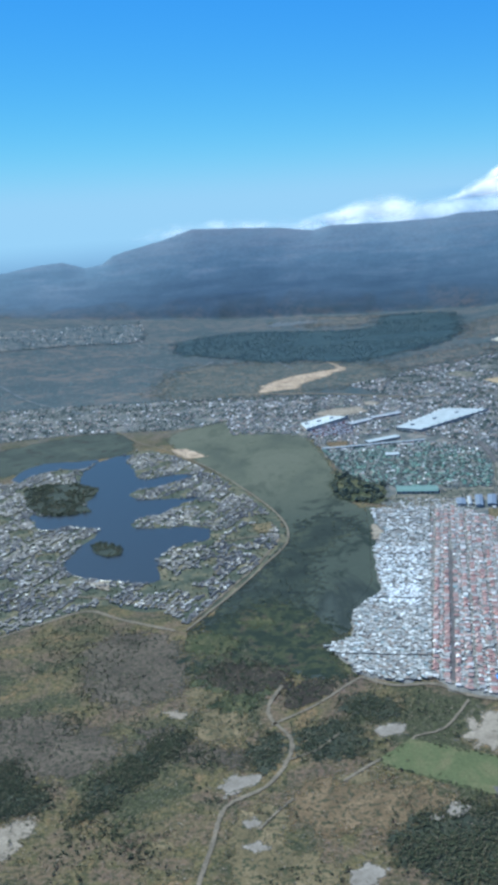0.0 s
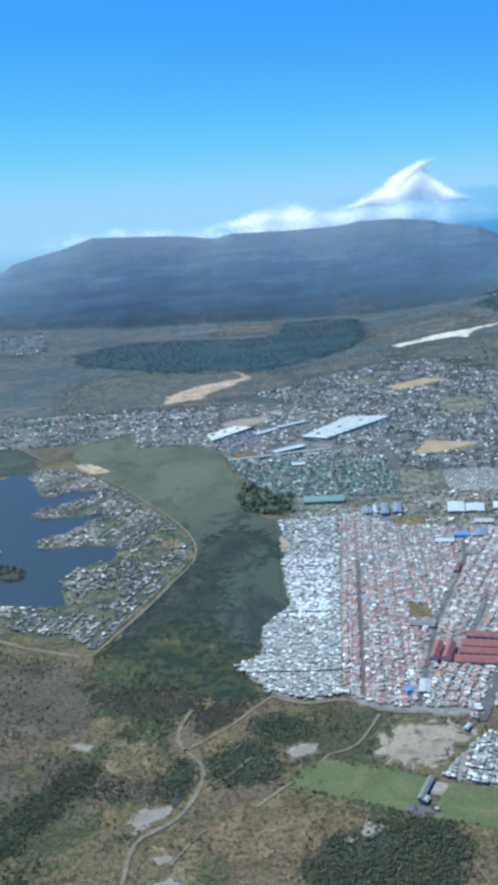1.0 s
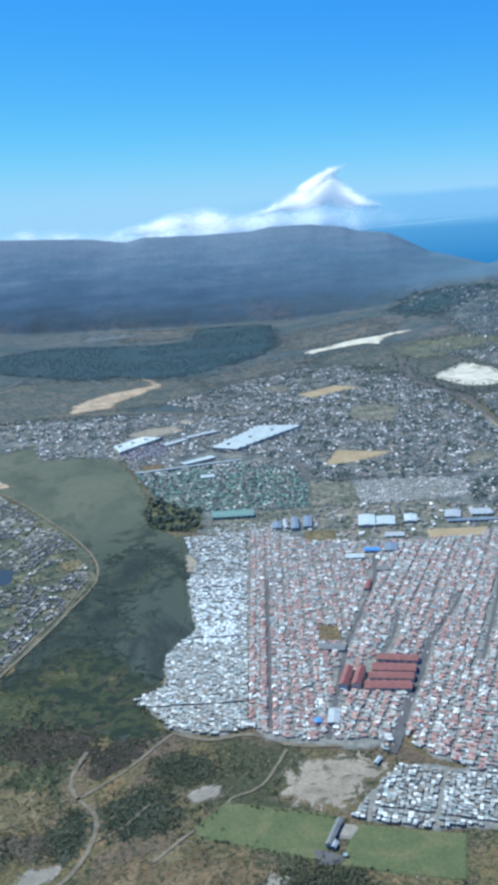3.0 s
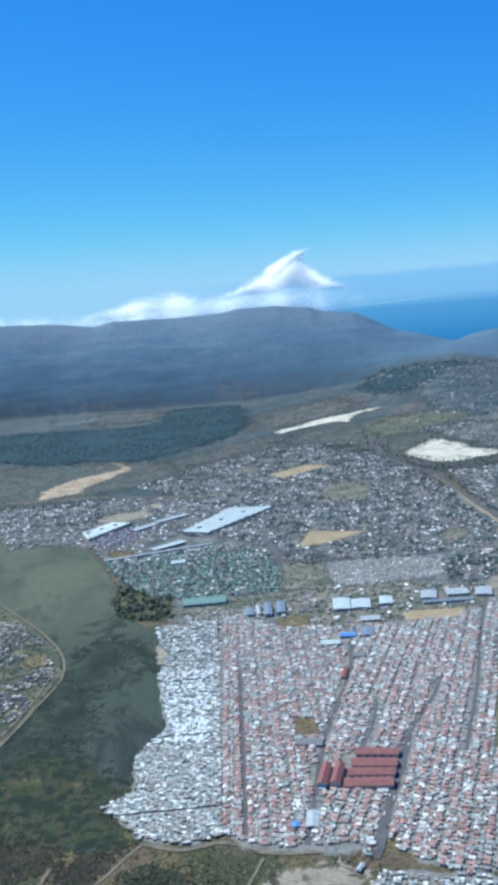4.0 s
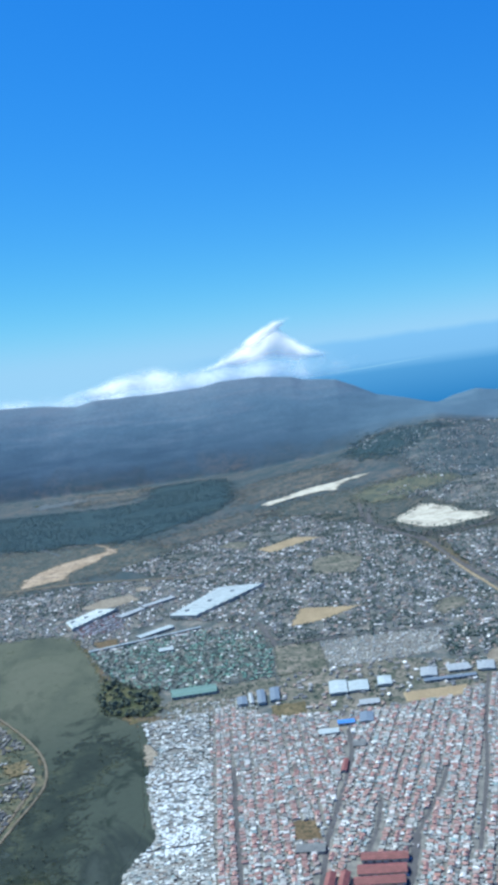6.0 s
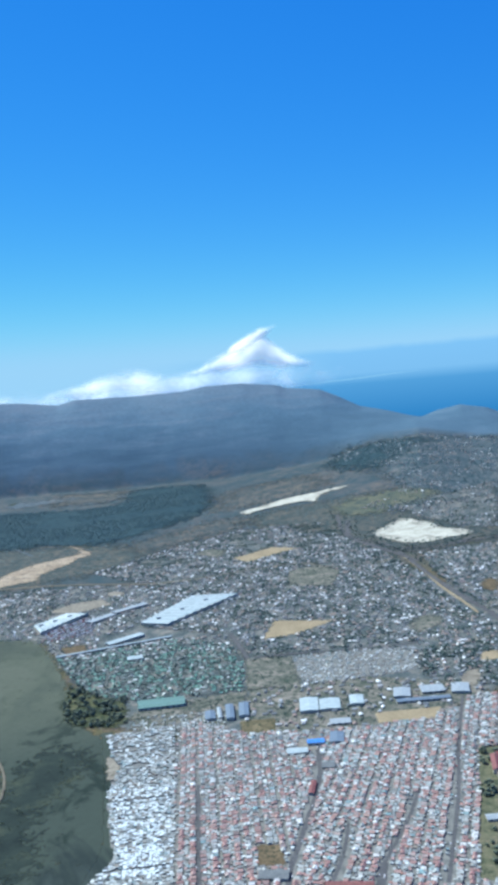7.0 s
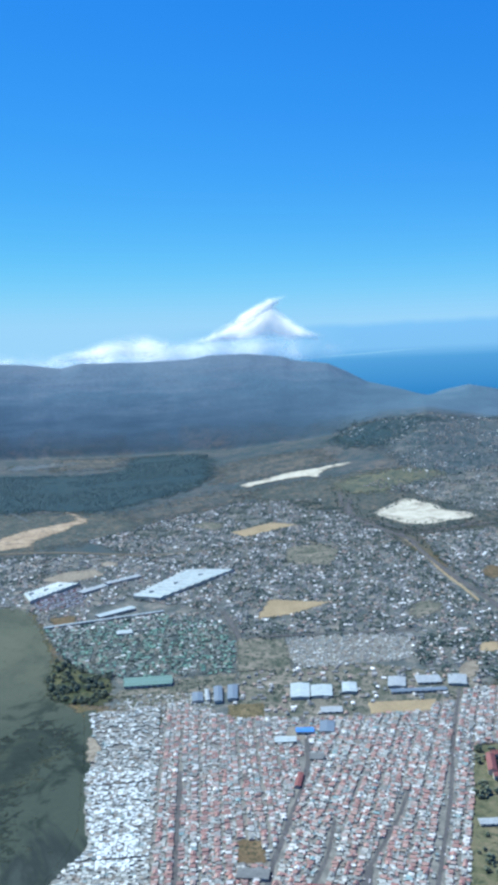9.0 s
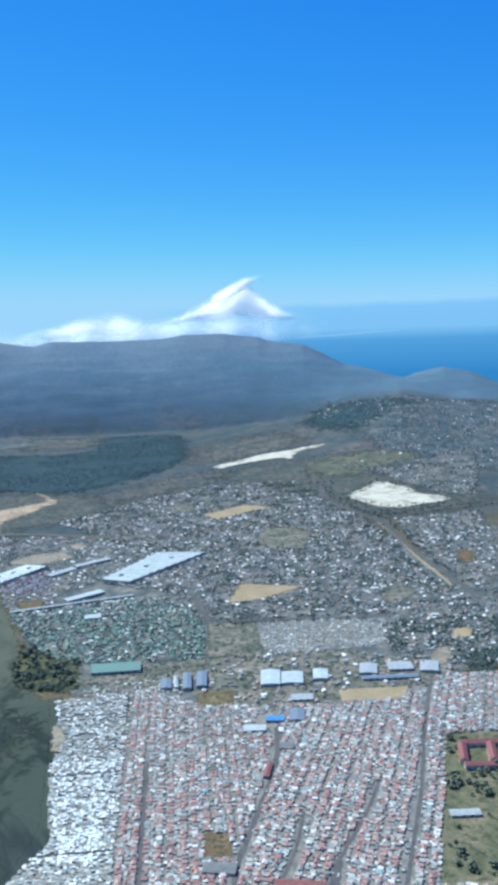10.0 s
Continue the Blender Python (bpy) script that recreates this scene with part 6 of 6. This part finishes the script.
scrub = clear_of(strew(FORELAND, 18000, 0.4, 1.7, 0.0, 95)) + clear_of(strew(FORELAND, 30000, 0.3, 1.0, -0.25, 60))
thicket("scrub_bushes", scrub, BUSHES, BUSHLEAVES, "grey-green scrub bushes scattered over dry ground", "bushes")
woods = clear_of(strew(FORELAND, 6000, 0.7, 2.4, 0.16, 55))
for q, k in ((WOOD_A, 4000), (WOOD_B, 6000), (WOOD_C, 4400), (BURNT, 200), (SCRUB_A, 700), (SCRUB_B, 800), (SCRUB_C, 1100), (SCRUB_D, 800), (SCRUB_E, 420), (SCRUB_F, 220), (SCRUB_G, 420)):
    grown = [(x + rng.gauss(0, 5.5), y + rng.gauss(0, 5.5), s, z) for x, y, s, z in strew(q, k, 0.5, 1.9, -0.2, 22)]
    woods += clear_of(grown)
for (x0, y0), (x1, y1) in zip(FIELD_A, FIELD_A[1:] + FIELD_A[:1]):
    for _ in range(int(math.hypot(x1 - x0, y1 - y0) / 1.1)):
        k = rng.random()
        woods.append((x0 + (x1 - x0) * k + rng.gauss(0, 1.2), y0 + (y1 - y0) * k + rng.gauss(0, 1.2) - 1, rng.uniform(0.6, 1.5), 0.2))
thicket("thicket", woods, LOWTREES, WOODLEAVES, "dark green thicket of low trees", "trees")
wet = strew(GREENS, 160, 0.8, 2.4, 0.0) + strew(ISLE, 1500, 1.2, 3.2, -0.15, 30, 0, 0.8) + strew(ISLET, 260, 1.0, 2.4, -0.2, 30, 0, 0.8) + strew(MARSH_DARK, 300, 0.8, 2.0, 0.1, 50, 0, 0.2)
thicket("marsh_bushes", wet, SMALL, WOODLEAVES, "dark bushes on wet ground", "bushes")
garden = strew(ESTATE, 9000, 0.9, 2.6, -0.2, 30, 1)
garden = [s for s in garden if not (any(inside(s[:2], q) for q in (LAKE, POND)) and not any(inside(s[:2], q) for q in (PEN_A, PEN_B, PEN_C)))]
thicket("garden_trees", garden, TINY, WOODLEAVES, "dark green garden trees round the lake", "trees")
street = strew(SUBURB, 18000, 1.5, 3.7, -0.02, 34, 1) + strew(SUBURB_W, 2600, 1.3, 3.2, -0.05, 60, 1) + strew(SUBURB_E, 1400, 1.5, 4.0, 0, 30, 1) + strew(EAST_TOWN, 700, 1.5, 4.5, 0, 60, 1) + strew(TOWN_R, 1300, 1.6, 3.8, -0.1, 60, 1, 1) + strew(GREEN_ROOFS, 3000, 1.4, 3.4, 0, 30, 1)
thicket("suburb_trees", street, TINY, HAZELEAVES, "dark green trees between suburban houses", "trees")
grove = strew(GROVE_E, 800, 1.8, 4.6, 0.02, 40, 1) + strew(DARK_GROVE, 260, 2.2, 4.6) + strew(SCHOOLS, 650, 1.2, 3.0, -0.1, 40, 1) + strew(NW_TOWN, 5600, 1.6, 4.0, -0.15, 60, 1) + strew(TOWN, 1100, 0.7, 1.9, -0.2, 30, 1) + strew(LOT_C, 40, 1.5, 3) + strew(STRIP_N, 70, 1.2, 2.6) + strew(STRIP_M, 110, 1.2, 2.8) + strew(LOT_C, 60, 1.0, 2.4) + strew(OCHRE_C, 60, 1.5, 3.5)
thicket("grove", grove, TINY, HAZELEAVES, "dark green groves of broad trees", "trees")
thicket("pine_plantation", strew(PINES, 11000, 1.6, 3.8, -0.3, 160, 0, 0.6), PINES_S, HAZEPINES, "hazy blue-green pine plantation below the mountain", "forest")
thicket("far_trees", strew(FAR_TOWN, 2600, 2, 4.5, -0.1, 90, 0, 1) + strew(SLOPE_WOOD, 1500, 2, 4.5, -0.2, 60, 0, 1) + strew(FAR_NW, 200, 3, 7, 0, 30, 0, 2), PINES_S, HAZEPINES, "dark trees among far houses", "trees")


FARPLAIN = [(-900, 1950), (1050, 2300), (1150, 2700), (850, 3350), (-900, 3300)]
far = [s for s in strew(FARPLAIN, 6500, 1.5, 4.2, 0.0, 120, 1, 0.3) if not any(inside(s[:2], q) for q in (PINES, DUNE, GOLF, FAR_NW, SUBURB, SUBURB_W))]
rows = []
for line, d in ((QUARRY + QUARRY[:1], 9), (LOOP, 16), (LOOP_B, 13), (DARK_ROAD, 14), (BEIGE_ROAD, 18), (ROAD_S, 9), (ROAD_N, 11)):
    for (x0, y0), (x1, y1) in zip(line, line[1:]):
        long = math.hypot(x1 - x0, y1 - y0)
        for _ in range(int(long / 5)):
            k, side = rng.random(), rng.choice((-1, 1)) * rng.uniform(0.9, 1.6) * d
            rows.append((x0 + (x1 - x0) * k - (y1 - y0) / long * side, y0 + (y1 - y0) * k + (x1 - x0) / long * side, rng.uniform(2, 4.5), 0.5))
thicket("roadside_trees", rows, SMALL, HAZELEAVES, "dark trees along the main roads", "trees")
thicket("far_scrub_bushes", far, BUSHES, HAZEPINES, "grey-green scrub on the plain below the mountain", "bushes")


def tree(x, y, r, shape, label, group):
    root = new("tree")
    root.location = (x, y, terrain(x, y) + 0.4)
    k = r * 0.9
    v = [(0.09 * r * math.cos(a) * s, 0.09 * r * math.sin(a) * s, z) for z, s in ((0, 1.3), (k, 0.7)) for a in (0, 1.26, 2.51, 3.77, 5.03)]
    part("trunk", shape_mesh("trunk", (v, [(i, (i + 1) % 5, 5 + (i + 1) % 5, 5 + i) for i in range(5)]), BARK), root)
    me = shape_mesh("crown", ([tuple(p * r) for p in shape[0]], [tuple(int(i) for i in f) for f in shape[1]]), LEAVES)
    part("crown", me, root)
    return tagged(root, label, "tree", group)


BIG = [crown_shape(16, 0.85, 0.9, 0.6) for _ in range(6)]
for x, y, r, _ in strew(GROVE_W, 170, 1.6, 4.4, -0.12, 22):
    tree(x, y, r, rng.choice(BIG), "broad dark green tree beside the marsh", "trees by the marsh")
for x, y, r, _ in strew(YARD_E, 170, 1.8, 4.8, 0.02, 45):
    if not inside((x, y), SCHOOL_B):
        tree(x, y, r, rng.choice(BIG), "broad dark green tree on a dry plot", "trees on the plots")

# cars on the streets
CARPAINT = roofing("car_paint", [(0, (0.75, 0.75, 0.75)), (0.5, (0.5, 0.5, 0.52)), (0.7, (0.05, 0.05, 0.06)), (0.85, (0.35, 0.05, 0.05))], False, 0.3, 0.1, 0.5)
car_body = shape_mesh("body", ([(-0.85, -2.1, 0.3), (0.85, -2.1, 0.3), (0.85, 2.1, 0.3), (-0.85, 2.1, 0.3), (-0.8, -2.05, 0.9), (0.8, -2.05, 0.9), (0.8, 2.05, 0.85), (-0.8, 2.05, 0.85)], [(0, 1, 5, 4), (1, 2, 6, 5), (2, 3, 7, 6), (3, 0, 4, 7), (4, 5, 6, 7), (3, 2, 1, 0)]), CARPAINT)
car_top = shape_mesh("cabin", ([(-0.78, -1.7, 0.88), (0.78, -1.7, 0.88), (0.78, 0.9, 0.88), (-0.78, 0.9, 0.88), (-0.62, -1.3, 1.42), (0.62, -1.3, 1.42), (0.62, 0.2, 1.42), (-0.62, 0.2, 1.42)], [(0, 1, 5, 4), (1, 2, 6, 5), (2, 3, 7, 6), (3, 0, 4, 7), (4, 5, 6, 7)]), CARPAINT)
for line, count in ((STREET_A, 14), (STREET_B, 16), (STREET_C, 18), (STREET_D, 10)):
    for _ in range(count):
        i = rng.randrange(len(line) - 1)
        a, b2 = Vector(line[i]), Vector(line[i + 1])
        d = (b2 - a).normalized()
        p = a.lerp(b2, rng.random()) + Vector((-d.y, d.x)) * rng.choice((-2.2, 2.2))
        root = new("car")
        root.matrix_world = Matrix.Translation((p.x, p.y, 0.85)) @ Matrix.Rotation(math.atan2(-d.x, d.y), 4, "Z") @ Matrix.Diagonal((0.65, 0.65, 0.65, 1))
        part("body", car_body, root)
        part("cabin", car_top, root)
        tagged(root, "small car parked along a township street", "car", "cars on the streets")

# rows of parked cars by the shopping halls
heap = Heap()
CAR = ([(-0.85, -2.1, 0), (0.85, -2.1, 0), (0.85, 2.1, 0), (-0.85, 2.1, 0), (-0.85, -2.1, 0.8), (0.85, -2.1, 0.8), (0.85, 2.1, 0.8), (-0.85, 2.1, 0.8), (-0.65, -1.4, 1.4), (0.65, -1.4, 1.4), (0.65, 0.6, 1.4), (-0.65, 0.6, 1.4)],
       [(0, 1, 5, 4), (1, 2, 6, 5), (2, 3, 7, 6), (3, 0, 4, 7), (4, 5, 9, 8), (5, 6, 10, 9), (6, 7, 11, 10), (7, 4, 8, 11), (8, 9, 10, 11)])
for x, y, i, j in lattice(CAR_PARK, radians(40), 2.6, 7.0, 0.06):
    if j % 3 != 1 and rng.random() < 0.8:
        heap.add(CAR, (x, y, 0.95), radians(40) + rng.gauss(0, 0.03), 0)
heap.done("parked_cars", [roofing("car_paints", [(0, (0.7, 0.7, 0.7)), (0.4, (0.4, 0.41, 0.43)), (0.65, (0.05, 0.05, 0.06)), (0.85, (0.3, 0.06, 0.06))], True, 0.3, 0.1, 0.5)], "rows of parked cars beside the shopping hall", "cars")
